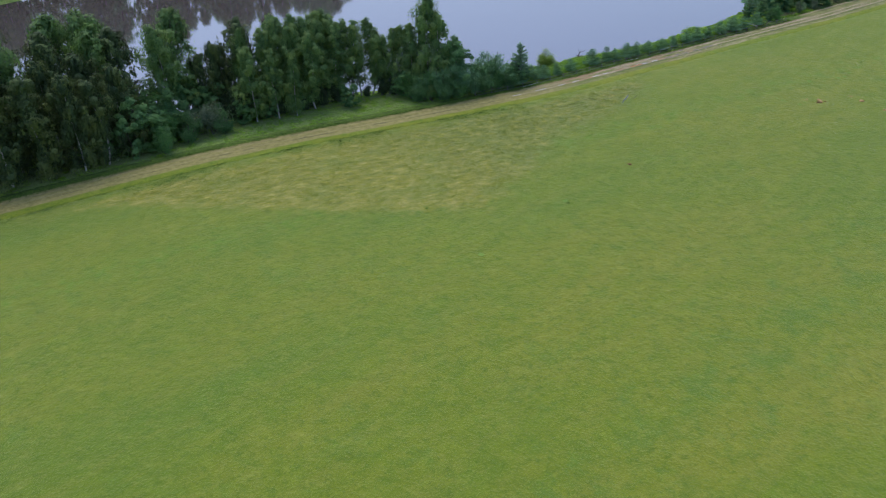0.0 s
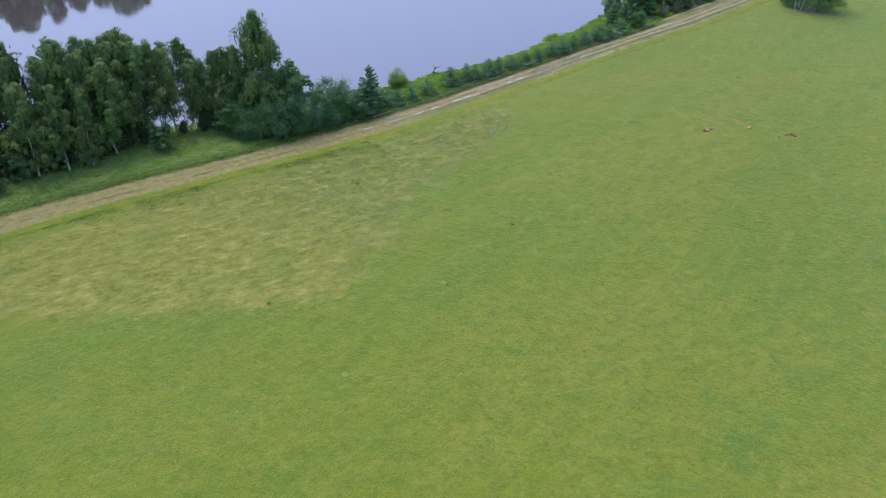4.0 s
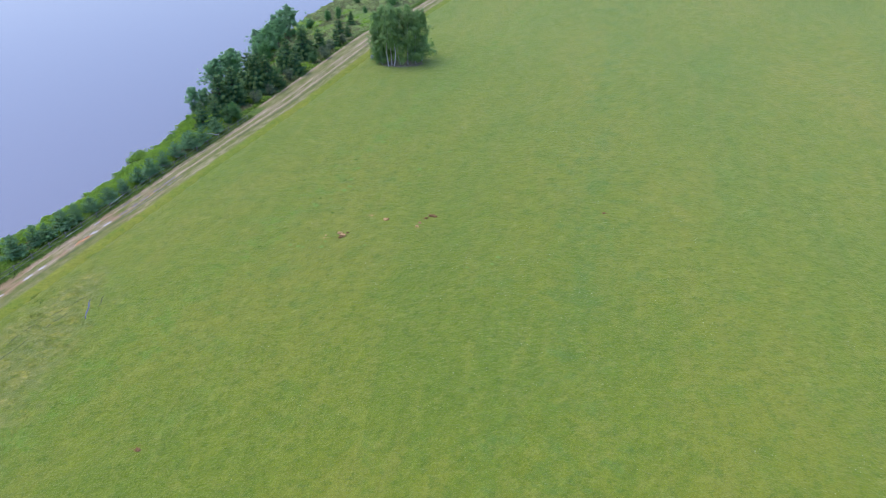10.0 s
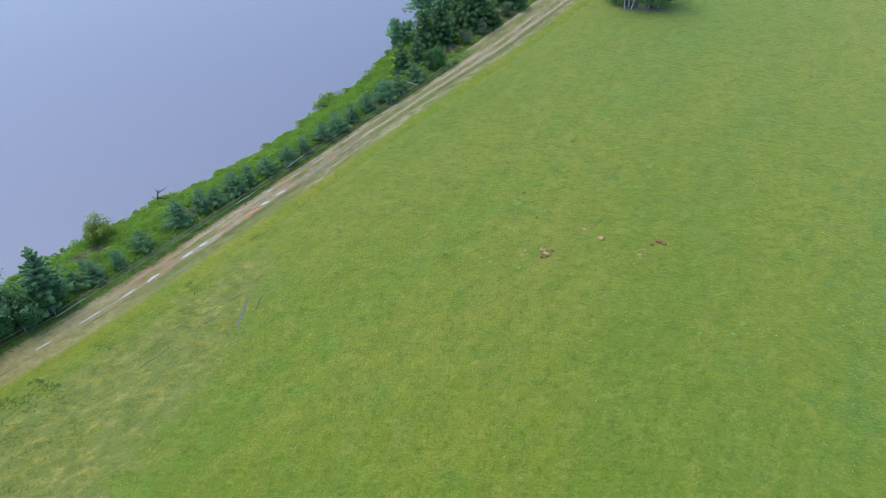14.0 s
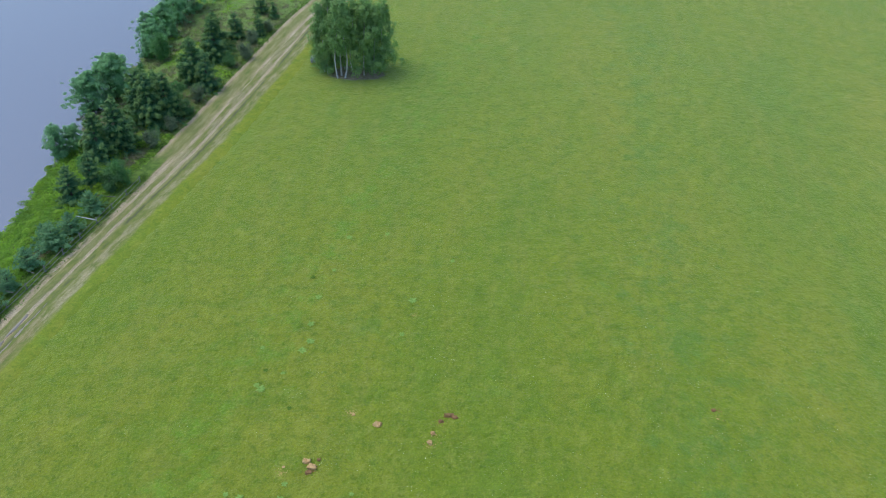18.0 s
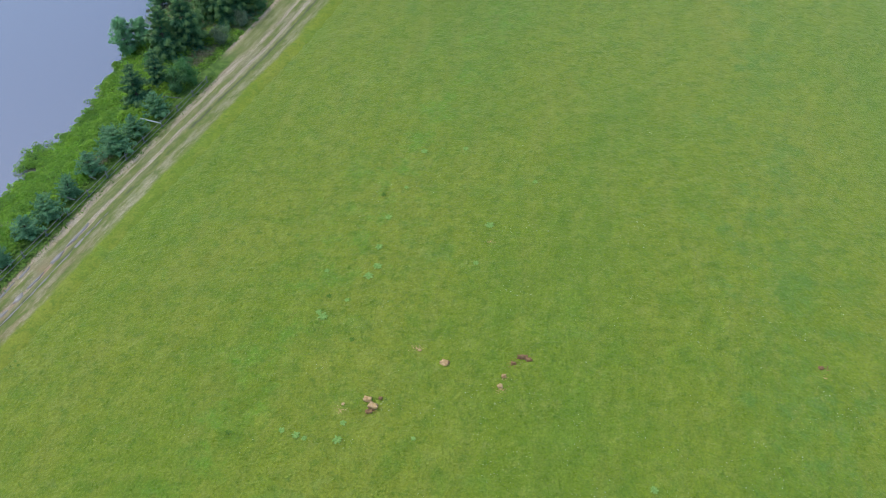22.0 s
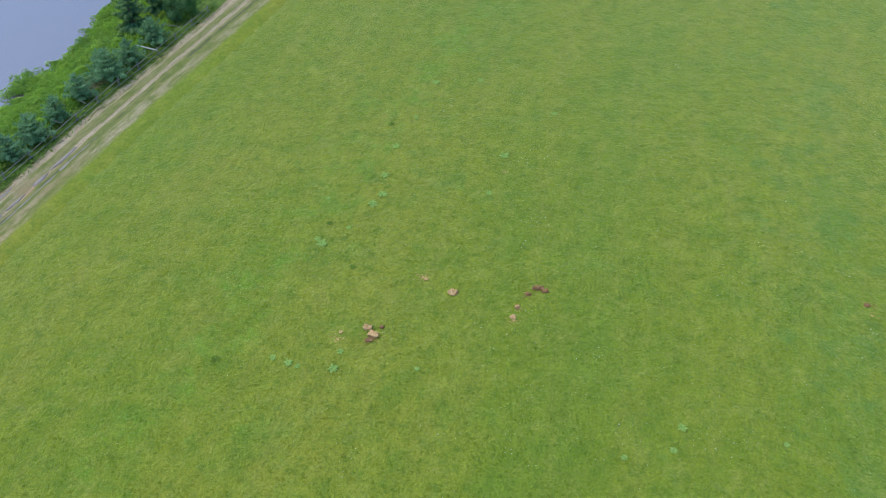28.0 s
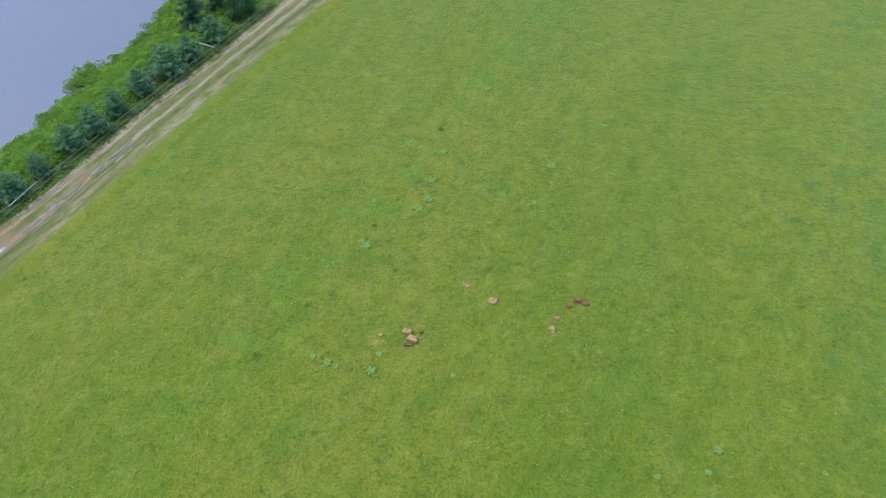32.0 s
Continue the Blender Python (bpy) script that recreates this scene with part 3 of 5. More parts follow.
def puddle(y, across, length, width, seed, mat=None):
    rnd = random.Random(seed)
    x0, y0, turn = track_point(y, across)
    n = 26
    ph = [rnd.uniform(0, 6.28) for _ in range(3)]
    ring = []
    for k in range(n):
        a = 2 * math.pi * k / n
        r = 1 + 0.16 * math.sin(2 * a + ph[0]) + 0.12 * math.sin(3 * a + ph[1]) + 0.10 * math.sin(5 * a + ph[2])
        ring.append((width / 2 * r * math.cos(a), length / 2 * r * math.sin(a)))
    verts = [(u, v, 0.004) for u, v in ring] + [(u * 1.04, v * 1.02, -0.05) for u, v in ring] + [(0, 0, 0.004)]
    faces = [(k, (k + 1) % n, 2 * n) for k in range(n)] + [(k, n + k, n + (k + 1) % n) for k in range(n)] + [(k, n + (k + 1) % n, (k + 1) % n) for k in range(n)]
    me = fast_mesh("puddle", np.array(verts), np.array(faces), [mat or M_PUDDLE])
    ob = new("puddle", me)
    ob.matrix_world = pose(x0, y0, 0.012, 0, 0, math.degrees(turn))
    return ob


PUDDLES = [(-35.2, 31.0), (-34.8, 32.5), (-33.9, 34.7), (-36.9, 25.0), (-37.6, 23.2), (-38.4, 19.4), (-32.9, 37.4), (-32.3, 39.3)]
for k, (x, y) in enumerate(PUDDLES):
    mat = M_CLAYPUDDLE if k == 0 else M_RUTWATER if y > 37 else M_PUDDLE
    words = "orange clay puddle lying in the track rut" if k == 0 else "long shallow puddle mirroring sky in the rut"
    tagged(puddle(y, 0.45, random.uniform(0.9, 1.5) if k else 2.2, random.uniform(0.26, 0.40) if k else 0.6, k, mat), words, "puddle", "puddles on the track")
for k, (y, a, ln, w) in enumerate([(31.4, 0.2, 1.6, 0.9), (17, 0.45, 1.8, 0.45), (13.5, 0.45, 2.2, 0.4), (9.5, 0.5, 1.7, 0.35), (34.5, -0.82, 1.6, 0.4), (43.4, 0.42, 1.3, 0.75), (45.9, 0.42, 2.0, 0.75),
                                   (41.4, -0.85, 1.2, 0.55), (39.3, -0.85, 1.6, 0.55), (41.0, 0.45, 1.4, 0.45), (47.6, 1.08, 1.6, 0.24), (45.6, 1.08, 2.2, 0.55), (43.2, 1.08, 2.0, 0.30), (40.6, 1.08, 2.2, 0.36), (38.0, 1.08, 1.8, 0.30)]):
    tagged(puddle(y, a, ln * (1.2 if y > 37 else 0.8), w * 0.40, 40 + k, M_RUTWATER if y > 37 else M_PUDDLE), "narrow grey puddle standing in a wheel rut", "puddle", "puddles on the track")


M_DITCH, nt, p = material("dark_standing_water", 0.15)
p.inputs["Base Color"].default_value = (0.085, 0.095, 0.105, 1)
p.inputs["IOR"].default_value = 1.6
p.inputs["Specular IOR Level"].default_value = 0.5


def wet_mark(points, width):
    """A narrow water-filled wheel mark in the grass."""
    verts, faces = [], []
    for k, (x, y) in enumerate(points):
        w = width * (0.35 + 0.65 * math.sin(math.pi * (k + 0.5) / len(points)))
        z = ground_z(x, y) + 0.018
        verts += [(x - w / 2, y, z), (x + w / 2, y, z)]
        if k:
            faces.append((2 * k - 2, 2 * k - 1, 2 * k + 1, 2 * k))
    return fast_mesh("puddle", np.array(verts), np.array(faces), [M_DITCH])


M_SOIL, nt, p = material("dark_wet_soil", 0.8)
nt.links.new(ramp(nt, noise_tex(nt, position(nt), 3.0, 4), [(0.35, (0.082, 0.098, 0.032)), (0.7, (0.135, 0.158, 0.050))]), p.inputs["Base Color"])
for x0, y0, x1, y1 in ((-34.4, 9.6, -33.6, 12.8), (-33.5, 13.3, -32.5, 15.3), (-32.2, 15.6, -31.0, 17.6), (-30.8, 17.9, -29.9, 19.4), (-33.6, 8.8, -32.4, 12.2), (-31.7, 14.0, -30.6, 16.4), (-28.0, 17.4, -28.3, 19.6)):
    marks = [(x0 + (x1 - x0) * f + 0.06 * math.sin(9 * f + y0), y0 + (y1 - y0) * f) for f in np.linspace(0, 1, 9)]
    mark = new("wheel_mark", wet_mark(marks, 0.13))
    mark.data.materials[0] = M_SOIL
    tagged(mark, "thin dark wheel mark pressed into rough grass", "wheel mark", "wheel marks in the rough grass")
for off, top in ((0.0, 19.2),):
    marks = [(-28.45 + off - 0.27 * (y - 15.4) + 0.05 * math.sin(3 * y), y) for y in np.arange(15.4, top, 0.35)]
    tagged(new("puddle", wet_mark(marks, 0.17)), "thin water-filled wheel mark in rough grass", "puddle")


# ---- plants ----
def leaf_quads(centres, size, rng, face, rough=0.6, axis=None, aspect=0.6):
    """Pointed leaf sprays: one bent rhomb at every centre, turned to face the given way with some disorder; axis: the way its tip points."""
    n = len(centres)
    nor = face + rough * rng.normal(size=(n, 3))
    nor /= np.linalg.norm(nor, axis=1, keepdims=True) + 1e-9
    d = rng.normal(size=(n, 3)) if axis is None else axis + 0.5 * rng.normal(size=(n, 3))
    d -= nor * (d * nor).sum(1, keepdims=True)
    d /= np.linalg.norm(d, axis=1, keepdims=True) + 1e-9
    side = np.cross(nor, d)
    bend = nor * (size * 0.09 * aspect)[:, None]
    ln, wd = d * (size * 0.5)[:, None], side * (size * 0.5 * aspect)[:, None]
    verts = np.stack([centres - ln, centres + wd + bend, centres + ln, centres - wd + bend], 1).reshape(-1, 3)
    faces = np.arange(4 * n).reshape(n, 4)
    return verts, faces


UP = np.array([[0.0, 0.0, 1.0]])


def outward(centres, middle, lift=0.6):
    """Unit ways from a crown's axis outward and upward."""
    d = centres - middle
    d = d / (np.linalg.norm(d, axis=1, keepdims=True) + 1e-6)
    d = d + UP * lift
    return d / (np.linalg.norm(d, axis=1, keepdims=True) + 1e-6)


def tube(points, radii, sides=7):
    """Vertices and faces of a tapered tube along points."""
    pts = np.array(points, float)
    t = np.gradient(pts, axis=0)
    t /= np.linalg.norm(t, axis=1, keepdims=True) + 1e-9
    ref = np.array([0.31, 0.95, 0.0]) if abs(t[0, 2]) > 0.5 else np.array([0, 0, 1.0])
    a = np.cross(t, ref)
    a /= np.linalg.norm(a, axis=1, keepdims=True) + 1e-9
    b = np.cross(t, a)
    ang = np.linspace(0, 2 * np.pi, sides, endpoint=False)
    ring = a[:, None] * np.cos(ang)[None, :, None] + b[:, None] * np.sin(ang)[None, :, None]
    verts = (pts[:, None] + ring * np.array(radii)[:, None, None]).reshape(-1, 3)
    i = np.arange(len(pts) * sides).reshape(len(pts), sides)
    j = np.roll(i, -1, 1)
    faces = np.stack([i[:-1], j[:-1], j[1:], i[1:]], -1).reshape(-1, 4)
    cap = np.stack([i[-1, 0:1], i[-1, 2:3], i[-1, 4:5], i[-1, min(5, sides - 1):min(5, sides - 1) + 1]], -1)
    return verts, np.concatenate([faces, cap])


def join(pieces):
    verts, faces, at = [], [], 0
    for v, f in pieces:
        verts.append(v)
        faces.append(f + at)
        at += len(v)
    return np.concatenate(verts), np.concatenate(faces)


def bent_stem(h, lean, rng, n=9, base=(0, 0)):
    t = np.linspace(0, 1, n)
    wob = rng.normal(size=(2, 2)) * 0.018 * h
    x = base[0] + lean[0] * t + wob[0, 0] * np.sin(t * 5) + wob[0, 1] * np.sin(t * 9) * 0.5
    y = base[1] + lean[1] * t + wob[1, 0] * np.sin(t * 5 + 1) - wob[1, 0] * math.sin(1) * (1 - t) + wob[1, 1] * np.sin(t * 9) * 0.5
    return np.stack([x, y, t * h], 1)


def stem_at(stem, f):
    k = f * (len(stem) - 1)
    i = min(int(k), len(stem) - 2)
    return stem[i] + (stem[i + 1] - stem[i]) * (k - i)


def broadleaf(name, h, spread_r, low, leaves, leaf, bark, leafmat, seed, weeping=0.5, stems=1, rise=0.9, lift=0.35, cone=False, aspect=0.6):
    """A tree: trunk with limbs, and a crown of leaf sprays in clusters along the limbs, with gaps and an uneven outline."""
    rng = np.random.default_rng(seed)
    wood, stemwood, centres, axes, hubs, young = [], [], [], [], [], []
    for s in range(stems):
        a0 = rng.uniform(0, 6.28)
        base = (0.0, 0.0) if stems == 1 else (0.35 * math.cos(a0) * spread_r * 0.4, 0.35 * math.sin(a0) * spread_r * 0.4)
        hh = h * (1 if s == 0 else rng.uniform(0.78, 0.97))
        lean = (rng.normal() * 0.02 * h, rng.normal() * 0.02 * h) if stems == 1 else (math.cos(a0) * 0.10 * h, math.sin(a0) * 0.10 * h)
        stem = bent_stem(hh, lean, rng, base=base)
        r0 = (0.0085 * hh + 0.01) * (1 if stems == 1 else 0.75)
        stemwood.append(tube(stem[:-1] - np.array([0, 0, 0.02 * hh]), (r0 * np.linspace(1, 0.12, len(stem)) ** 0.9 * np.r_[1.25, np.ones(len(stem) - 1)])[:-1], 7))
        limbs = int((16 + 1.5 * h) / stems ** 0.5 * (2.2 if cone or lift > 0.55 else 1.0))
        for k in range(limbs):
            f = low + (0.99 - low) * ((k + rng.uniform(0, 1)) / limbs)
            u = (f - low) / (1 - low)
            reach = spread_r * (0.55 + 0.60 * min(1.0, u / 0.30)) * (1 - u ** 2.0) ** 0.75 * rng.uniform(0.5, 1.25)
            if cone:
                reach = spread_r * (1.08 - u) ** 0.9 * rng.uniform(0.75, 1.15)
            reach = max(0.45 if not cone else 0.2, reach)
            az = k * 2.4 + rng.normal() * 0.5
            start = stem_at(stem, f * 0.93)
            out = np.array([math.cos(az), math.sin(az), 0])
            up = min(rise * (0.22 + 0.55 * u), (h * rng.uniform(0.94, 1.02) - start[2]) / reach)
            tt = np.linspace(0, 1, 5)
            limb = start + out * (reach * tt)[:, None] + np.array([0, 0, 1]) * (reach * (up * tt - 0.55 * weeping * tt ** 2.2))[:, None]
            wood.append(tube(limb, r0 * 0.30 * (1.1 - 0.6 * u) * np.linspace(1, 0.15, 5), 5))
            nc = max(3, int(1.5 * reach + 0.6))
            for c in range(nc):
                q = rng.uniform(0.3, 1.02)
                mid = stem_at(limb, min(1, q)) + rng.normal(size=3) * 0.14 * reach
                cr = rng.uniform(0.28, 0.62) * (0.5 + 0.14 * spread_r) * (min(1.0, 0.25 + 0.4 * reach) if cone else 1.0)
                m = max(6, int(leaves / (limbs * nc * stems) * rng.uniform(0.6, 1.5)))
                pts = rng.normal(size=(m, 3))
                pts *= (cr * rng.uniform(0.55 if lift < 0.3 else 0.25, 1.15, m) / np.linalg.norm(pts, axis=1))[:, None]
                pts[:, 2] *= np.where(rng.uniform(size=m) < 0.7, np.sign(pts[:, 2]), 1.0) * 0.8
                if weeping > 0:
                    strand = rng.integers(0, max(2, m // 9), m)
                    off = rng.normal(size=(m // 9 + 2, 3)) * cr * np.array([0.85, 0.85, 0.3])
                    drop = rng.uniform(0, 1, m) ** 0.8 * (0.5 + 1.5 * weeping) * cr * 1.8
                    hang = off[strand] + rng.normal(size=(m, 3)) * 0.07
                    hang[:, 2] -= drop
                    pick = rng.uniform(size=m) < weeping
                    pts[pick] = hang[pick]
                centres.append(mid + pts)
                # high towards limb ends, where the lit foliage tone is painted
                young.append(np.full(m, np.clip(1.6 * q - 0.85, 0, 1) * rng.uniform(0.2, 1.0)))
                hubs.append(np.tile(mid - np.array([0, 0, 0.3 * cr]), (m, 1)))
                ax = np.tile(np.array([[0, 0, -1.0]]) * (weeping * 2.2), (m, 1)) + 0.7 * rng.normal(size=(m, 3))
                axes.append(ax)
    centres, axes = np.concatenate(centres), np.concatenate(axes)
    keep = centres[:, 2] > 0.06 * h
    centres, axes = centres[keep], axes[keep]
    size = leaf * rng.uniform(0.6, 1.35, len(centres))
    hub = np.concatenate(hubs)[keep]
    spine = np.stack([0 * size, 0 * size, np.minimum(centres[:, 2] - 0.03 * h, 0.80 * h)], 1)
    face = outward(centres, hub, lift) * 0.7 + outward(centres, spine, lift) * 0.7
    crown = fast_mesh("crown", *leaf_quads(centres, size, rng, face, 0.22, axes, aspect), [leafmat])
    mark_tips(crown, np.concatenate(young)[keep])
    tree = new(name)
    stem_part = part("trunk", fast_mesh("trunk", *join(stemwood), [bark], smooth=True), tree)
    tagged(part("limbs", fast_mesh("limbs", *join(wood), [M_BARK], smooth=True), stem_part, "dark thin limbs"), kind="stuff")
    part("crown", crown, tree)
    return tree


def mark_tips(me, values):
    """One value a leaf, 1 at the end of its bough."""
    each = len(me.vertices) // len(values)
    me.attributes.new("tip", "FLOAT", "POINT").data.foreach_set("value", np.repeat(values, each).astype(np.float32))


def spruce(name, h, r, needles, leaf, seed, mat, droop=0.35, low=0.03, ragged=0.2, aspect=0.24):
    """A conifer: straight trunk, whorls of boughs that carry needle sprays, narrowing to a leading shoot."""
    rng = np.random.default_rng(seed)
    stem = bent_stem(h, (rng.normal() * 0.01 * h, rng.normal() * 0.01 * h), rng)
    wood = []
    whorls = int(6 + 0.9 * h)
    centres, axes, tips = [], [], []
    area = sum((1 - (k + 0.5) / whorls) for k in range(whorls))
    for k in range(whorls):
        f = low + (0.985 - low) * (k + 0.4 * rng.uniform()) / whorls
        reach = r * ((1 - f) ** 0.85) * rng.uniform(1 - ragged, 1 + ragged) + 0.05
        boughs = 11 if f < 0.8 else 6
        for b in range(boughs):
            az = 6.283 * b / boughs + k * 1.1 + rng.normal() * 0.22
            ln = reach * rng.uniform(0.65, 1.15)
            start = stem_at(stem, f)
            out = np.array([math.cos(az), math.sin(az), 0])
            tt = np.linspace(0, 1, 4)
            lift = 0.25 + 0.9 * f ** 2 - droop
            limb = start + out * (ln * tt)[:, None] + np.array([0, 0, 1]) * (ln * (lift * tt - 0.25 * droop * np.sin(tt * 3.1)))[:, None]
            wood.append(tube(limb, (0.004 * h) * (1.05 - f) * np.linspace(1, 0.2, 4) + 0.004, 6))
            m = max(4, int(needles * (1 - f) / (area * boughs) * rng.uniform(0.7, 1.3)))
            q = rng.uniform(0.12, 1.05, m) ** 0.75
            base = np.array([stem_at(limb, min(1, v)) for v in q])
            sideways = np.cross(out, (0, 0, 1.0))
            w = rng.normal(size=m) * (0.17 if droop < 0 else 0.15) * ln * (1.15 - q)
            base = base + sideways * w[:, None]
            base[:, 2] += rng.normal(size=m) * 0.05 * ln - droop * 0.35 * np.abs(w)
            centres.append(base)
            # outer part of each bough takes the painted lit tone
            tips.append(np.clip((q - 0.62) / 0.4, 0, 1))
            axes.append(out * 0.9 + sideways * (np.sign(w) * 0.7)[:, None] + np.array([0, 0, -droop * 0.8 + 0.1]))
    top = np.array([stem[-1] + (0, 0, v) for v in np.linspace(-0.12, 0.03, 8) * h * 0.5])
    centres.append(top)
    tips.append(np.ones(len(top)))
    axes.append(np.tile(np.array([[0, 0, 1.0]]), (len(top), 1)))
    centres, axes = np.concatenate(centres), np.concatenate(axes)
    size = leaf * rng.uniform(0.6, 1.35, len(centres))
    crown = fast_mesh("crown", *leaf_quads(centres, size, rng, outward(centres, np.array([0, 0, 0.3 * h]), 1.6), 0.3, axes, aspect), [mat])
    mark_tips(crown, np.concatenate(tips))
    tree = new(name)
    stem_part = part("trunk", fast_mesh("trunk", *tube(stem, (0.012 * h + 0.015) * np.linspace(1, 0.08, len(stem)), 6), [M_BARK], smooth=True), tree)
    part("boughs", fast_mesh("boughs", *join(wood), [M_BARK], smooth=True), stem_part)
    part("crown", crown, tree)
    return tree


def shrub(name, h, r, leaves, leaf, seed, mat, bark=None):
    """A bush: several stems from the ground, each with leafy twigs, lumpy outline."""
    rng = np.random.default_rng(seed)
    wood, centres = [], []
    n = 9
    for k in range(n):
        az, out = rng.uniform(0, 6.283), rng.uniform(0.1, 0.85)
        tip = np.array([math.cos(az) * r * out, math.sin(az) * r * out, h * (1.02 - 0.45 * out ** 2) * rng.uniform(0.8, 1.05)])
        tt = np.linspace(0, 1, 5)
        limb = np.stack([tip[0] * tt ** 0.8, tip[1] * tt ** 0.8, tip[2] * tt], 1)
        wood.append(tube(limb, 0.012 * h * np.linspace(1, 0.2, 5) + 0.006, 6))
        for c in range(7):
            q = rng.uniform(0.25, 1.0)
            mid = stem_at(limb, q) + rng.normal(size=3) * 0.16 * r
            m = int(leaves / (n * 7) * rng.uniform(0.6, 1.5))
            pts = mid + rng.normal(size=(m, 3)) * r * rng.uniform(0.10, 0.22)
            centres.append(pts)
    centres = np.concatenate(centres)
    centres = centres[centres[:, 2] > 0.03]
    size = leaf * rng.uniform(0.6, 1.3, len(centres))
    bush = new(name)
    part("stems", fast_mesh("stems", *join(wood), [bark or M_BARK], smooth=True), bush)
    part("crown", fast_mesh("crown", *leaf_quads(centres, size, rng, outward(centres, np.array([0, 0, 0.35 * h]), 0.6), 0.55), [mat]), bush)
    return bush


def plant(ob, x, y, scale=1.0, turn=None, sink=0.05, wide=1.0):
    """Puts a thing on the ground at (x, y)."""
    a = random.uniform(0, 6.283) if turn is None else turn
    ob.scale = (scale * wide, scale * wide, scale)
    ob.location = (x, y, ground_z(x, y) - sink)
    ob.rotation_euler = (0, 0, a)
    return ob


def plant_copies(models, spots, label, category, group, name=None):
    """spots: (x, y, height) or (x, y, height, model number, width). The first of every model is the model itself."""
    used = set()
    for k, spot in enumerate(spots):
        x, y, h = spot[:3]
        i = spot[3] if len(spot) > 3 else k % len(models)
        wide = spot[4] if len(spot) > 4 else random.uniform(0.92, 1.1)
        model, h0 = models[i]
        if i in used:
            ob = copy_thing(model, Matrix.Identity(4))
        else:
            ob = model
            used.add(i)
        plant(ob, x, y, h / h0, wide=wide)
        words = label(h) if callable(label) else label
        tagged(ob, words, category, group)


# -- birch belt along the shore --
BIRCHES = [(broadleaf("birch_tree", 12, 2.2, 0.10, 15000, 0.25, M_BIRCHBARK, M_BIRCHLEAF, 11, 0.6, lift=0.1, aspect=0.45), 12),
           (broadleaf("birch_tree", 12, 2.0, 0.25, 13000, 0.25, M_BIRCHBARK, M_BIRCHLEAF, 12, 0.5, lift=0.1, aspect=0.45), 12),
           (broadleaf("birch_tree", 13, 2.7, 0.08, 20000, 0.25, M_BIRCHBARK, M_BIRCHLEAF, 13, 0.7, lift=0.1, aspect=0.45), 13),
           (broadleaf("birch_tree", 12, 1.8, 0.22, 8500, 0.24, M_BIRCHBARK, M_BIRCHLEAF, 14, 0.6, lift=0.1, aspect=0.45), 12)]
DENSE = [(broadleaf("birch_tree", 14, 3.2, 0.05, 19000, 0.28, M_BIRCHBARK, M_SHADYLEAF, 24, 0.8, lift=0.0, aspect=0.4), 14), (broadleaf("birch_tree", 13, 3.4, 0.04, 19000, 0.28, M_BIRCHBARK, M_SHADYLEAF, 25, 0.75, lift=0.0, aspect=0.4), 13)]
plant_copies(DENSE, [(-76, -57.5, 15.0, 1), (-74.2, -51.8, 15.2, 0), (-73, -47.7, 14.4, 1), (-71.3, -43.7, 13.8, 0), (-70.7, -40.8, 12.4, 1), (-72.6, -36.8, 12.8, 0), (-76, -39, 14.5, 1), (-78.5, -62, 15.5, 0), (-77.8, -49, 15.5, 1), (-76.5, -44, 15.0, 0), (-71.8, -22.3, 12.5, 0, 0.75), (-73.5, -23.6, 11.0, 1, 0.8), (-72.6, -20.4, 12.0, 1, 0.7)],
             "dense birch in shore belt, shade put in leaves", "tree", "birch belt along the shore")
BELT = [(-75.3, -25.8, 17.6, 1, 1.2), (-74.2, -29.5, 16.0, 2, 1.1),
        (-66.7, -19.9, 11.6, 0, 1.05), (-65.0, -17.2, 10.8, 1, 0.95), (-63.8, -14.9, 9.8, 0, 0.9), (-64.0, -11.2, 12.2, 1, 1.1),
        (-69.9, -18.9, 13.6, 2, 0.95), (-68.4, -16.3, 13.4, 0, 1.05), (-66.1, -13.8, 13.0, 2, 0.9), (-64.7, -6.4, 13.0, 1, 1.15), (-67.2, -9.4, 14.0, 2), (-66.4, -11.8, 13.4, 0),
        (-64.1, -3.7, 13.0, 3), (-65.4, -5.2, 14.2, 3), (-63.2, -2.6, 12.8, 3), (-62.4, -1.2, 12.6, 3, 1.1), (-61.4, -0.2, 11.0, 3), (-60.6, -0.9, 10.2, 3), (-59.6, -0.2, 10.0, 3, 1.1), (-58.6, 0.2, 10.8, 1, 0.95), (-57.2, 0.8, 11.2, 3, 1.15), (-66.0, -7.4, 14.6, 0, 1.05), (-67.0, -5.6, 14.6, 3, 1.1), (-65.2, -8.8, 13.6, 1), (-68.0, -11.4, 14.6, 2, 0.9), (-67.6, -14.4, 14.4, 1),
        (-54.2, 2.4, 15.6, 2, 1.0), (-55.9, 1.4, 11.4, 0, 0.95), (-53.0, 3.6, 13.0, 0, 0.9)]
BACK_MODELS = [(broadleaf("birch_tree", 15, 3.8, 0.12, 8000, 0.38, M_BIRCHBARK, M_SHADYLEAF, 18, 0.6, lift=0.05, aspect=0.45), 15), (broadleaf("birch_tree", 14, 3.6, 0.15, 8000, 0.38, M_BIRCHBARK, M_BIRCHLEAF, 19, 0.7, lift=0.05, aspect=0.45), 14)]
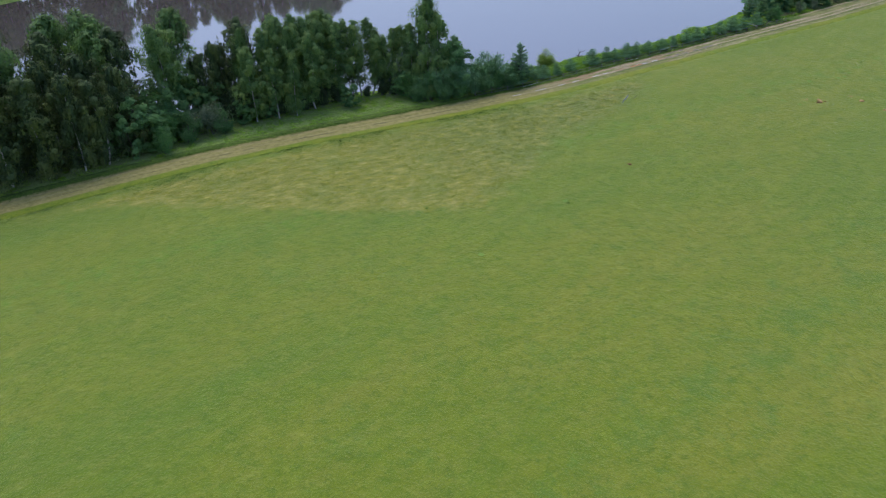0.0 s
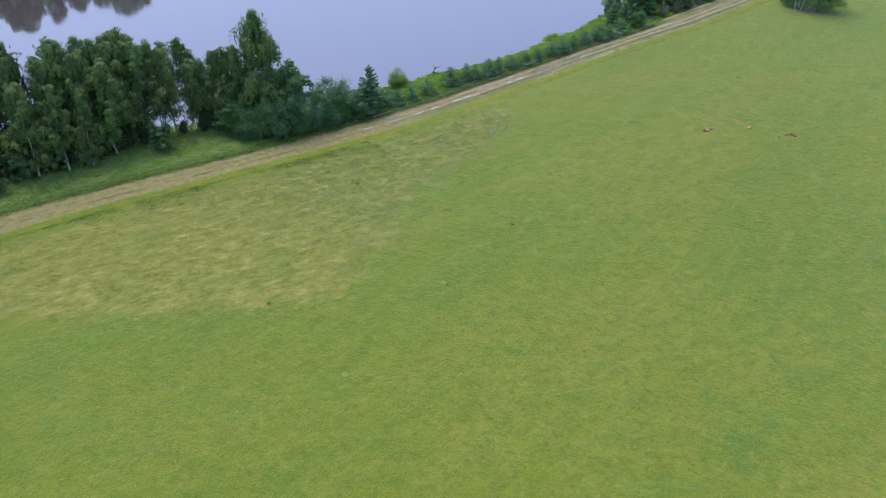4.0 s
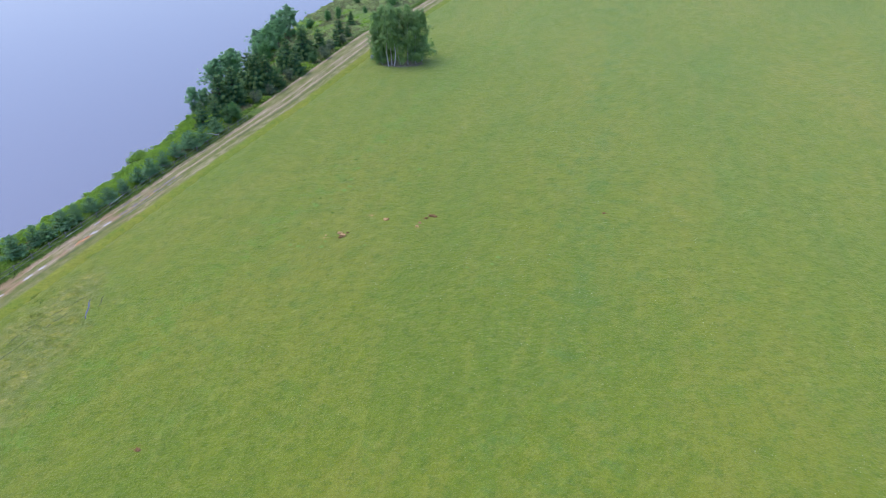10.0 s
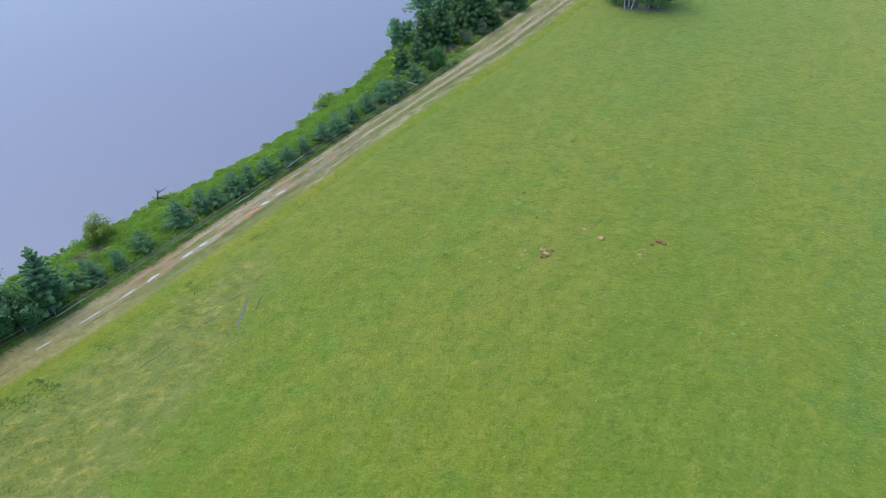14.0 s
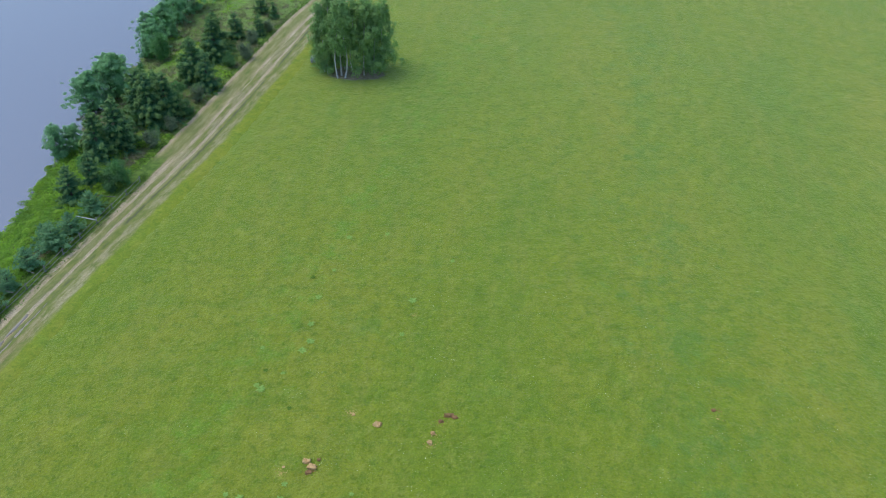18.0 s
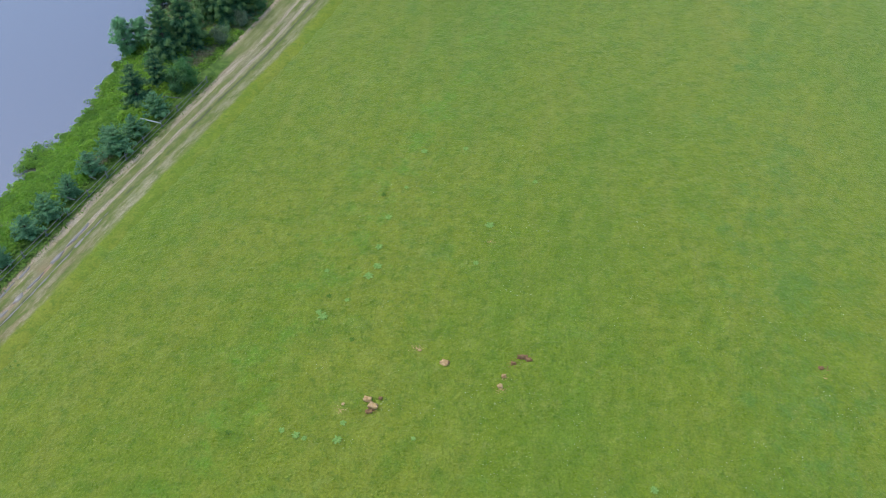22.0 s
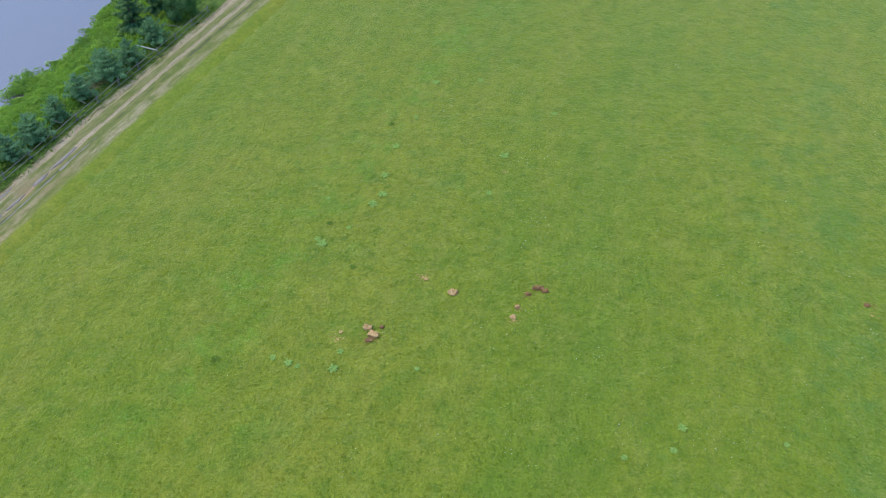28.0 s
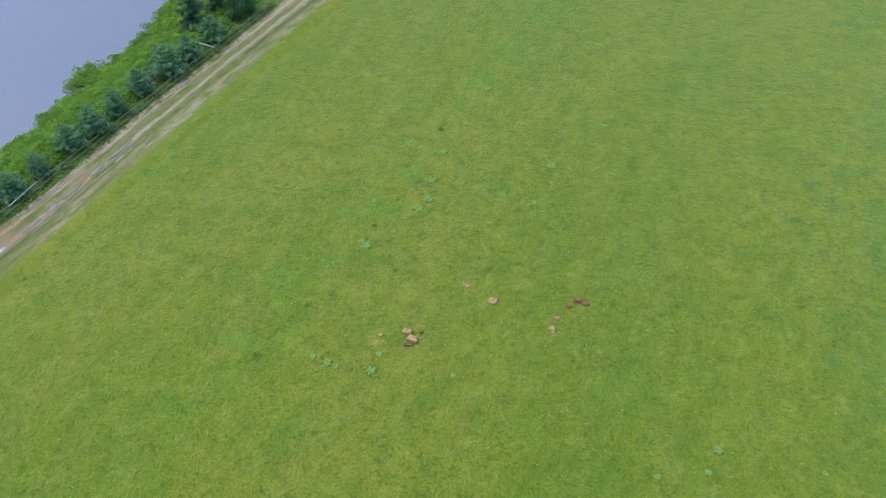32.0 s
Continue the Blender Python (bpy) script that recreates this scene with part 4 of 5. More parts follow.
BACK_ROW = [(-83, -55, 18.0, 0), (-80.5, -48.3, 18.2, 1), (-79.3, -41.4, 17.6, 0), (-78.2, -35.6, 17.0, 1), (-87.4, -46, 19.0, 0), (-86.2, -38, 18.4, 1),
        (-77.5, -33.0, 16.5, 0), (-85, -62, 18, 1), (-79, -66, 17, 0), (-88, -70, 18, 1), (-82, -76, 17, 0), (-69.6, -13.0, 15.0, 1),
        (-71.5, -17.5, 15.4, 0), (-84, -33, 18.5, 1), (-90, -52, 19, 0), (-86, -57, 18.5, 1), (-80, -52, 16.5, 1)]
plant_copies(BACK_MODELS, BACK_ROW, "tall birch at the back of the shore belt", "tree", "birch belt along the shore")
plant_copies(BIRCHES, BELT, "tall weeping birch with white trunk in shore belt", "tree", "birch belt along the shore")

# undergrowth in the shaded leaf colour, for the blackness beneath the crowns
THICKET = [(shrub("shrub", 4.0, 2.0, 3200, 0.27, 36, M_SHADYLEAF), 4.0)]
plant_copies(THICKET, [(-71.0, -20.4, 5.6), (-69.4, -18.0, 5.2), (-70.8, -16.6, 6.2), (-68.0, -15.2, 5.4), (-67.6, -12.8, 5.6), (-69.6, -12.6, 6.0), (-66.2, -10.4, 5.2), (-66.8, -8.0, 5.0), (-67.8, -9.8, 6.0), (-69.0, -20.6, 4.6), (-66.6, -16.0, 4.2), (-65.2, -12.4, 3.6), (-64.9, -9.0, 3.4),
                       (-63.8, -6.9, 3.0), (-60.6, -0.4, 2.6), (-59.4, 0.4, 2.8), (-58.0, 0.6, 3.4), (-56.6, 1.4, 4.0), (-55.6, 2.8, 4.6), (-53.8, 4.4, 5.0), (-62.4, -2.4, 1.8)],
             "undergrowth bush beneath birches, shade put in leaves", "bush", "undergrowth of the birch belt")

ALDERS = [(broadleaf("alder_tree", 7, 2.3, 0.06, 10000, 0.25, M_BARK, M_DARKALDER, 21, 0.1, stems=3, rise=0.6), 7),
          (broadleaf("alder_tree", 8, 2.5, 0.05, 11000, 0.25, M_BARK, M_DARKALDER, 22, 0.1, stems=2, rise=0.7), 8),
          (broadleaf("alder_tree", 6, 1.9, 0.02, 11000, 0.21, M_BARK, M_DARKALDER, 23, 0.0, rise=0.35), 6)]
plant_copies(ALDERS, [(-70.5, -35, 8.5), (-71.3, -31.5, 7.5), (-72.5, -28, 8.5), (-71.3, -23.6, 6.4), (-74, -36.5, 9), (-69.6, -38, 6.5), (-50.9, 5.8, 9.2, 1, 1.05), (-52.4, 6.6, 7.4), (-73.5, -25.2, 8),
                      (-67.6, -21.6, 4.0), (-70.6, -24.4, 3.4), (-66.2, -17.6, 5.0), (-65.4, -13.2, 4.6), (-57.0, 3.0, 5.0), (-59.8, -8.1, 3.9, 0, 1.15), (-56.4, -0.2, 4.6), (-55.0, 4.6, 5.6)],
             "dark green leafy alder among the shore birches", "tree", "alders on the shore")

TEAL = [(spruce("alder_tree", 6, 2.0, 9000, 0.24, 26, M_TEALALDER, -0.12, 0.03, 0.3, 0.55), 6.3), (shrub("alder_tree", 6, 2.0, 9000, 0.21, 27, M_TEALALDER), 6.0)]
plant_copies(TEAL, [(-45.4, 13.2, 6.9, 0, 1.3), (-47.8, 9.9, 6.0, 1, 1.1), (-48.9, 3.9, 5.8, 1, 0.9), (-50.7, 1.4, 5.4, 1, 0.9), (-52.6, 0.2, 4.2, 1, 1.0), (-47.9, 6.0, 4.2, 1, 1.0), (-51.2, 10.6, 4.4, 1, 1.0)],
             "young conical blue-green alder beside the fence", "tree", "young alders beside the fence")

SHRUBS = [(shrub("shrub", 3.5, 1.7, 5200, 0.18, 31, M_SHRUBLEAF), 3.5), (shrub("shrub", 3.0, 1.6, 5000, 0.18, 32, M_DARKALDER), 3.0)]
plant_copies(SHRUBS, [(-54.6, -0.6, 3.6), (-53.2, -0.8, 3.2), (-51.6, 0.4, 3.8), (-50.2, 2.0, 3.8), (-49.0, 4.4, 3.6), (-47.2, 7.4, 3.5), (-46.2, 9.7, 2.8), (-45.4, 11.2, 2.9), (-46.6, 11.6, 3.2), (-48.4, 7.6, 3.4), (-67.5, -34.5, 3.4), (-68.2, -30.4, 3.6), (-69.6, -33.0, 4.6),
                      (-66.5, -25.2, 3.0), (-72, -39.8, 3.6), (-28.2, 65.0, 2.2), (-27.4, 66.4, 2.4), (-23.4, 80.5, 1.7), (-22.4, 87.6, 1.8), (-20.6, 93.2, 1.9), (-25.6, 84.3, 2.2), (-28.4, 86.8, 2.4), (-29.6, 81.0, 2.0), (-27.6, 83.0, 1.8), (-29.8, 97.0, 3.4), (-26.6, 98.2, 1.8), (-31.2, 91.5, 2.2), (-26.2, 91.8, 1.8), (-24.6, 94.0, 1.9), (-29.6, 76.6, 1.7), (-32.2, 70.0, 1.5)],
             "dense green shrub at the edge of the track", "shrub", "shrubs beside the track")
WILLOWS = [(shrub("willow_bush", 3.6, 2.0, 5200, 0.18, 33, M_WILLOWLEAF), 3.6)]
plant_copies(WILLOWS, [(-68.1, -26.5, 4.1), (-69.6, -28.8, 3.6), (-48.4, 11.0, 3.0), (-26.2, 73.6, 1.9), (-19.3, 95.6, 2.0), (-19.0, 100.4, 1.9), (-24.8, 77.2, 1.7), (-22.9, 83.8, 2.0), (-17.4, 104.0, 1.7)], "pale grey-green willow bush", "bush", "willow bushes")
YELLOW = [(shrub("willow_bush", 2.8, 1.1, 4500, 0.14, 34, M_YELLOWLEAF), 2.8)]
plant_copies(YELLOW, [(-47.7, 23.4, 3.0, 0, 1.25), (-46.7, 24.0, 2.0, 0, 1.2)], "yellow-green young willow bush on the shore", "bush", "yellow willow bushes")

# -- young pines planted behind the fence --
PINES = [(spruce("young_pine", 2.2, 1.15, 4500, 0.19, 41, M_PINE, -0.15, 0.05, 0.3, 0.2), 2.2), (spruce("young_pine", 2.0, 1.2, 4500, 0.19, 42, M_PINE, -0.1, 0.05, 0.35), 2.0),
         (spruce("young_pine", 2.4, 1.25, 4500, 0.19, 43, M_PINE, -0.15, 0.05, 0.3), 2.4)]
plant_copies(PINES, [(-44.6, 16.2, 2.1), (-43.7, 17.5, 2.2), (-42.7, 19.8, 2.1), (-42.1, 22.7, 2.3), (-41.0, 27.2, 2.7), (-39.9, 29.6, 2.6), (-39.2, 30.9, 2.2), (-38.3, 33.3, 2.5), (-37.7, 35.1, 2.3), (-36.9, 37.5, 2.2),
                     (-35.8, 39.9, 2.0), (-34.9, 42.3, 2.1), (-34.1, 45.4, 2.3), (-33.4, 47.6, 2.4), (-32.6, 50.1, 2.2), (-31.9, 53.1, 2.4), (-30.8, 56.1, 2.6), (-31.7, 56.8, 2.1), (-29.85, 58.3, 2.3), (-28.8, 61.5, 2.4), (-45.4, 18.5, 1.6), (-46.2, 15.2, 2.0)],
             "young bluish-green pine behind the wooden fence", "pine", "young pines behind the fence")


# -- spruces and shore trees further along --
SPRUCES = [(spruce("spruce_tree", 6.0, 2.6, 13000, 0.44, 51, M_SPRUCE, 0.55, 0.02, 0.25, 0.24), 6.5), (spruce("spruce_tree", 5.0, 2.35, 11000, 0.40, 52, M_SPRUCE, 0.5, 0.02, 0.25, 0.24), 5.4), (spruce("spruce_tree", 4.0, 1.5, 7000, 0.32, 53, M_SPRUCE, 0.35, 0.02, 0.25, 0.24), 4.0)]
plant_copies(SPRUCES, [(-31.2, 63.4, 4.4, 2), (-30.7, 71.2, 6.4, 0), (-29.2, 73.3, 6.8, 1), (-27.0, 78.4, 7.2, 0), (-25.4, 79.4, 6.6, 1), (-28.4, 80.2, 7.0, 0), (-22.4, 86.9, 5.0, 2), (-24.3, 88.9, 6.4, 1),
                       (-22.9, 95.7, 6.4, 0), (-21.2, 102.2, 3.8, 2), (-18.2, 102.8, 3.2, 2), (-19.0, 111.1, 3.6, 2), (-17.0, 108.8, 2.6, 2), (-23.3, 98.6, 5.8, 0), (-30.2, 66.4, 4.0, 2),
                       (-17.6, 117.5, 2.8, 2)],
             "dark green spruce with drooping boughs above the lake", "spruce", "spruces along the track")
SHORE = [(broadleaf("alder_tree", 5.2, 1.7, 0.05, 9000, 0.20, M_BARK, M_ALDERLEAF, 61, 0.0, stems=3, rise=0.7, lift=0.6), 5.7), (broadleaf("willow_tree", 7, 2.7, 0.03, 17000, 0.24, M_BARK, M_ALDERLEAF, 62, 0.0, stems=4, rise=0.8, lift=0.6), 8.2)]
plant_copies(SHORE, [(-35.4, 73.6, 4.6, 0), (-34.4, 75.0, 3.8, 0), (-35.2, 84.4, 6.4, 1), (-33.4, 87.4, 7.2, 1), (-34.0, 90.2, 5.6, 1), (-31.9, 101.2, 6.0, 1), (-31.0, 105.2, 6.2, 1), (-30.6, 109.8, 6.4, 1), (-29.8, 114.0, 7.2, 1), (-32.2, 98.2, 4.4, 0)],
             "leafy tree leaning over the lake water", "tree", "trees on the water's edge")
plant_copies([(copy_thing(SHRUBS[0][0], Matrix.Identity(4)), 3.5)], [(-11.3, 132.6, 3.3, 0, 1.5), (-8.4, 141.5, 3.4, 0, 1.3), (-5.8, 146.5, 4.2, 0, 1.4), (-16.4, 143.5, 3.2, 0, 1.4), (-18.6, 142.5, 2.2, 0, 1.2), (-23.4, 123.0, 2.0, 0, 1.2), (-21.4, 124.6, 1.9, 0, 1.2), (-26.2, 118.5, 1.8, 0, 1.2), (-19.0, 136, 1.5, 0, 1.1), (-16.0, 126.0, 1.3, 0, 1.1), (-13.2, 148.0, 3.2, 0, 1.4), (-10.0, 150.0, 3.6, 0, 1.3), (-3.2, 152.0, 3.8, 0, 1.4)],
             "round dark green bush on the rough bank", "bush", "bushes on the far bank stretch")

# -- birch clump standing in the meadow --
CLUMP = [(broadleaf("birch_tree", 9.5, 1.9, 0.08, 9500, 0.18, M_BIRCHBARK, M_LITBIRCH, 71, 0.6, lift=0.31, aspect=0.45), 9.5), (broadleaf("birch_tree", 9.0, 1.4, 0.42, 4600, 0.18, M_BIRCHBARK, M_LITBIRCH, 72, 0.5, lift=0.31, aspect=0.45), 9.0),
         (broadleaf("birch_tree", 8.0, 1.9, 0.04, 10000, 0.18, M_BIRCHBARK, M_LITBIRCH, 73, 0.6, lift=0.31, aspect=0.45), 8.0)]
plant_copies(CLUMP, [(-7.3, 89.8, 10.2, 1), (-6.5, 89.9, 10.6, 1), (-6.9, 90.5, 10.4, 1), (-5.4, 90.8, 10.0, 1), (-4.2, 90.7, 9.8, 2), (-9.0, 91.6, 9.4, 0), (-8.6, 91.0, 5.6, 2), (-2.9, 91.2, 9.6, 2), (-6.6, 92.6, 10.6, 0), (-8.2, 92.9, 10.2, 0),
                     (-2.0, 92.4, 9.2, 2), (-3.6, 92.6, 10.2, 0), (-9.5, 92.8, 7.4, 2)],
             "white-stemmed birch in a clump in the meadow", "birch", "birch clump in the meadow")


# ---- far bank wood across the lake ----
def far_wood():
    rnd = random.Random(5)
    spots = []
    for k in range(74):
        y = -150 + 5.4 * k + rnd.uniform(-2, 2)
        x = float(far_bank(y)) - 3 - rnd.uniform(0, 4)
        low = 0.55 if 72 < y < 170 else 0.9 if -10 < y <= 72 else 1.0
        spots.append((x, y, rnd.uniform(13, 19) * low, rnd.choice((0, 1, 2)), rnd.uniform(1.1, 1.4)))
        spots.append((x - rnd.uniform(5, 9), y + rnd.uniform(-2, 2), rnd.uniform(16, 21) * low, rnd.choice((0, 1, 2)), rnd.uniform(1.2, 1.5)))
    return spots


FARMODELS = [(broadleaf("birch_tree", 14, 3.1, 0.05, 1500, 0.98, M_BIRCHBARK, M_BIRCHLEAF, 15, 0.5), 14), (broadleaf("birch_tree", 15, 2.9, 0.08, 1500, 0.98, M_BIRCHBARK, M_BIRCHLEAF, 16, 0.4), 15), (broadleaf("alder_tree", 13, 3.3, 0.05, 1500, 0.98, M_BARK, M_ALDERLEAF, 17, 0.3), 13)]
plant_copies(FARMODELS, far_wood(), "tall tree in the wood across the lake", "tree", "wood on the opposite shore")
far_shrubs = []
for k in range(60):
    y = 20 + 2.6 * k + random.uniform(-1, 1)
    far_shrubs.append((float(far_bank(y)) - random.uniform(-1.5, 1.5), y, random.uniform(2.5, 4.5)))
plant_copies([(shrub("shrub", 3.0, 1.9, 1100, 0.42, 35, M_DARKALDER), 3.0)], far_shrubs, "green shrub on the opposite lake shore", "shrub", "shrubs on the opposite shore")


# ---- low growth, each one mass ----
def herb_mass(name, spots, leaf, mats, seed, label, per=26, lift=0.6, shell=0.55):
    """Clumps of leafy herbs: spots are (x, y, radius, height)."""
    rng = np.random.default_rng(seed)
    spots = np.array(spots)
    n = len(spots)
    rep = np.repeat(np.arange(n), per)
    r, h = spots[rep, 2], spots[rep, 3]
    a, q = rng.uniform(0, 6.283, n * per), np.sqrt(rng.uniform(0, 1, n * per))
    x, y = spots[rep, 0] + np.cos(a) * q * r, spots[rep, 1] + np.sin(a) * q * r
    z = np.maximum(land(x, y), WATER + 0.02) + h * (1 - 0.75 * q ** 2) * rng.uniform(shell, 1.0, n * per)
    c = np.stack([x, y, z], 1)
    size = leaf * rng.uniform(0.6, 1.4, len(c))
    me = fast_mesh(name, *leaf_quads(c, size, rng, outward(c, np.stack([spots[rep, 0], spots[rep, 1], c[:, 2] - 0.5 * (0.5 + lift)], 1), lift), 0.32 if lift < 1 else 0.22), mats)
    mark_tips(me, np.repeat(np.clip(rng.normal(size=n) * 0.35 + 0.45, 0, 1), per))
    return tagged(new(name, me), label, "plants", kind="stuff")


rng = np.random.default_rng(77)
spots, brown, mounds = [], [], []
for k in range(9000):
    y = rng.uniform(-70, 150) if k > 1500 else rng.uniform(12, 82)
    lo, hi = float(shore_x(y)) + 0.25, float(track_x(y)) - (3.4 if 66 < y < 130 else 2.6)
    x = rng.uniform(lo, hi)
    u = (x - lo) / (hi - lo)
    hgt = (0.18 + 0.62 * rng.uniform() ** 1.6) * (1.05 - 0.6 * u)
    if y < 12 and rng.uniform() < 0.3:
        continue
    patchy = math.sin(x * 0.5 + y * 0.31) + math.sin(y * 0.23 + 2) + 0.8 * math.sin(x * 0.9 - y * 0.6)
    if y > 62 and patchy > (0.7 if y < 76 else -0.8) or patchy > 1.75 and y > 12:
        brown.append((x, y, rng.uniform(0.3, 0.6), hgt * 0.9))
    elif k <= 1500 and u < 0.86:   # billowing mounds
        mounds.append((x, y, rng.uniform(0.5, 1.1), rng.uniform(0.4, 1.35) * (0.45 + 0.75 * u - 0.5 * u * u)))
    else:
        spots.append((x, y, rng.uniform(0.3, 0.65), hgt * 0.6))
herb_mass("bank_bushes", mounds, 0.14, [M_HERBLEAF], 178, "billowing yellow-green bushy herbs on the bank", 130, 0.6, 0.86)
herb_mass("bank_herbs", spots, 0.17, [M_HERBLEAF], 78, "bright green leafy herbs covering the lake bank", 24)
herb_mass("bank_weeds", brown, 0.17, [M_REEDLEAF], 79, "brownish seeding weeds on the lake bank")
far_spots = []
for _ in range(220):
    y = rng.uniform(84, 150)
    far_spots.append((float(far_bank(y)) + rng.uniform(-0.5, 2.6), y, rng.uniform(0.7, 1.4), rng.uniform(0.4, 0.9)))
herb_mass("far_bank_herbs", far_spots, 0.38, [M_HERBLEAF], 81, "yellow-green low herbs edging the opposite shore", 26)
edge_spots = []
for _ in range(420):
    y = rng.uniform(14, 72)
    edge_spots.append((float(shore_x(y)) + rng.normal() * 0.32 + 0.15, y, rng.uniform(0.25, 0.5), rng.uniform(0.2, 0.42)))
for x, y in ((-39.1, 54.9), (-39.0, 56.0), (-38.7, 57.0), (-36.0, 63.2), (-38.2, 57.6)):
    for _ in range(7):
        edge_spots.append((x + rng.normal() * 0.45, y + rng.normal() * 0.45, 0.45, 0.45))
herb_mass("shore_plants", edge_spots, 0.15, [M_HERBLEAF], 80, "yellow-green water plants along the shoreline", 60)


def sprigs(name, x, y, size, mat, seed, label, flat=0.25, aspect=0.5, lift=0.03, z=None, tall=0.03):
    """Grass seen from above: small leaning blades scattered over the ground."""
    rng = np.random.default_rng(seed)
    n = len(x)
    z = land(x, y) if z is None else z
    c = np.stack([x, y, z + lift + tall * rng.uniform(0, 1, n)], 1)
    me = fast_mesh(name, *leaf_quads(c, size * rng.uniform(0.6, 1.5, n), rng, np.tile(UP, (n, 1)), flat, None, aspect), [mat])
    return tagged(new(name, me), label, "grass", kind="stuff")


def blades(name, x, y, size, mat, seed, label, lean=0.28, aspect=0.45):
    """Standing grass: tapered blades, leaning every way."""
    rng = np.random.default_rng(seed)
    n = len(x)
    size = size * rng.uniform(0.55, 1.5, n)
    c = np.stack([x, y, land(x, y) + 0.12 * size], 1)
    a = rng.uniform(0, 6.283, n)
    face = np.stack([lean * np.cos(a), lean * np.sin(a), np.ones(n)], 1)
    me = fast_mesh(name, *leaf_quads(c, size, rng, face, 0.1, np.tile(UP * 2.0, (n, 1)), aspect), [mat])
    return tagged(new(name, me), label, "grass", kind="stuff")


def meadow_spots(n, x0, xs, y0, ys, seed):
    """Spots that thin out from the middle of the meadow."""
    rng = np.random.default_rng(seed)
    x, y = x0 + xs * rng.normal(size=n), y0 + ys * rng.normal(size=n)
    ok = (x > track_x(y) + 3.2) & (dry_at(x, y) < 0.4)
    return x[ok], y[ok]


x, y = meadow_spots(95000, -4, 22, 28, 38, 91)
sprigs("meadow_grass", x, y, 0.115, M_TUFT, 92, "short green meadow grass", 0.12, 0.5, 0.008, None, 0.012)
rng = np.random.default_rng(90)
cx, cy = meadow_spots(24000, 2, 24, 30, 42, 93)
x, y = np.repeat(cx, 2) + rng.normal(size=2 * len(cx)) * 0.10, np.repeat(cy, 2) + rng.normal(size=2 * len(cx)) * 0.10
blades("meadow_tufts", x, y, 0.095, M_TUFT, 94, "coarser green tufts standing in the mown meadow")
rng = np.random.default_rng(95)
x, y = rng.uniform(-75, -20, 90000), rng.uniform(-60, 36, 90000)
ok = dry_at(x, y) + rng.normal(size=len(x)) * 0.35 > 0.75
sprigs("hay_grass", x[ok], y[ok], 0.30, M_HAY, 96, "pale hay-coloured uncut grass", 0.12, 0.24, 0.006, None, 0.03)
spots, dark = [], []
for _ in range(4500):
    y = rng.uniform(-58, 36)
    x = rng.uniform(float(track_x(y)) + 3.0, float(track_x(y)) + 40)
    d = float(dry_at(x, y))
    if x < track_x(y) + 3.1 + 2.4 * rng.uniform() ** 1.5 + 1.0 * math.sin(y * 0.7) * (y < 30):
        if rng.uniform() < (0.5 if y > 10 else 0.45) + 0.35 * math.sin(0.9 * y + 0.6 * x) * math.sin(0.37 * y):
            dark.append((x, y, rng.uniform(0.25, 0.7), rng.uniform(0.05, 0.15)))
    elif d > rng.uniform(0.2, 0.8):
        spots.append((x, y, rng.uniform(0.2, 0.6), rng.uniform(0.02, 0.07)))
herb_mass("hay_tufts", spots, 0.20, [M_HAY], 196, "tussocky hay-coloured grass standing in clumps", 16, 4.0)
herb_mass("verge_tufts", dark, 0.19, [M_FIELDVERGE], 197, "dark green grass clumps on the field verge", 11, 2.5)
dark = []
for _ in range(1700):
    y = rng.uniform(6, 67)
    dark.append((float(track_x(y)) + rng.uniform(-3.0, -1.55), y, rng.uniform(0.2, 0.45), rng.uniform(0.15, 0.42)))
herb_mass("fence_weeds", dark, 0.17, [M_VERGE], 198, "dark green weeds growing under the fence", 24, 1.2)
y = rng.uniform(-90, 150, 26000)
side_y = (y > 68) & (y < 128)
x = np.where(side_y, -1.9, 0.0) + track_x(y) + rng.normal(size=len(y)) * 0.34 - 1.75
ok = ~side_y | (rng.uniform(size=len(y)) < 0.5)
x, y = x[ok], y[ok]
sprigs("verge_grass", x, y, 0.26, M_VERGE, 97, "long green grass on the track verges", 0.35, 0.3, 0.05, 0 * x - 0.05, 0.14)
y = 6.0 - 96.0 * rng.uniform(size=16000) ** 1.15
off = np.abs(rng.normal(size=len(y))) * (1.3 + 0.8 * np.sin(0.31 * y + 1.0))
x = track_x(y) + 3.0 + off
ok = rng.uniform(size=len(y)) < 0.45 + 0.4 * np.sin(0.9 * y + 0.7 * off) * np.sin(0.37 * y) + 0.2 * np.sin(2.3 * y)
sprigs("field_verge_grass", x[ok], y[ok], 0.27, M_FIELDVERGE, 297, "patchy green grass between track and field", 0.3, 0.34, 0.03, None, 0.06)


# ---- fence ----
def box_beam(a, b, w, d):
    """A squared, slightly tapered pole from a to b."""
    a, b = np.array(a, float), np.array(b, float)
    return tube([a, a + (b - a) * 0.5, b], [w / 2, w / 2 * 0.97, w / 2 * 0.9], 8)


fence = tagged(new("fence"), "weathered grey post-and-rail fence beside the track", "fence")
fence_y = list(np.arange(5.5, 67.0, 2.35))
posts = [(float(fence_line(v)), v) for v in fence_y]
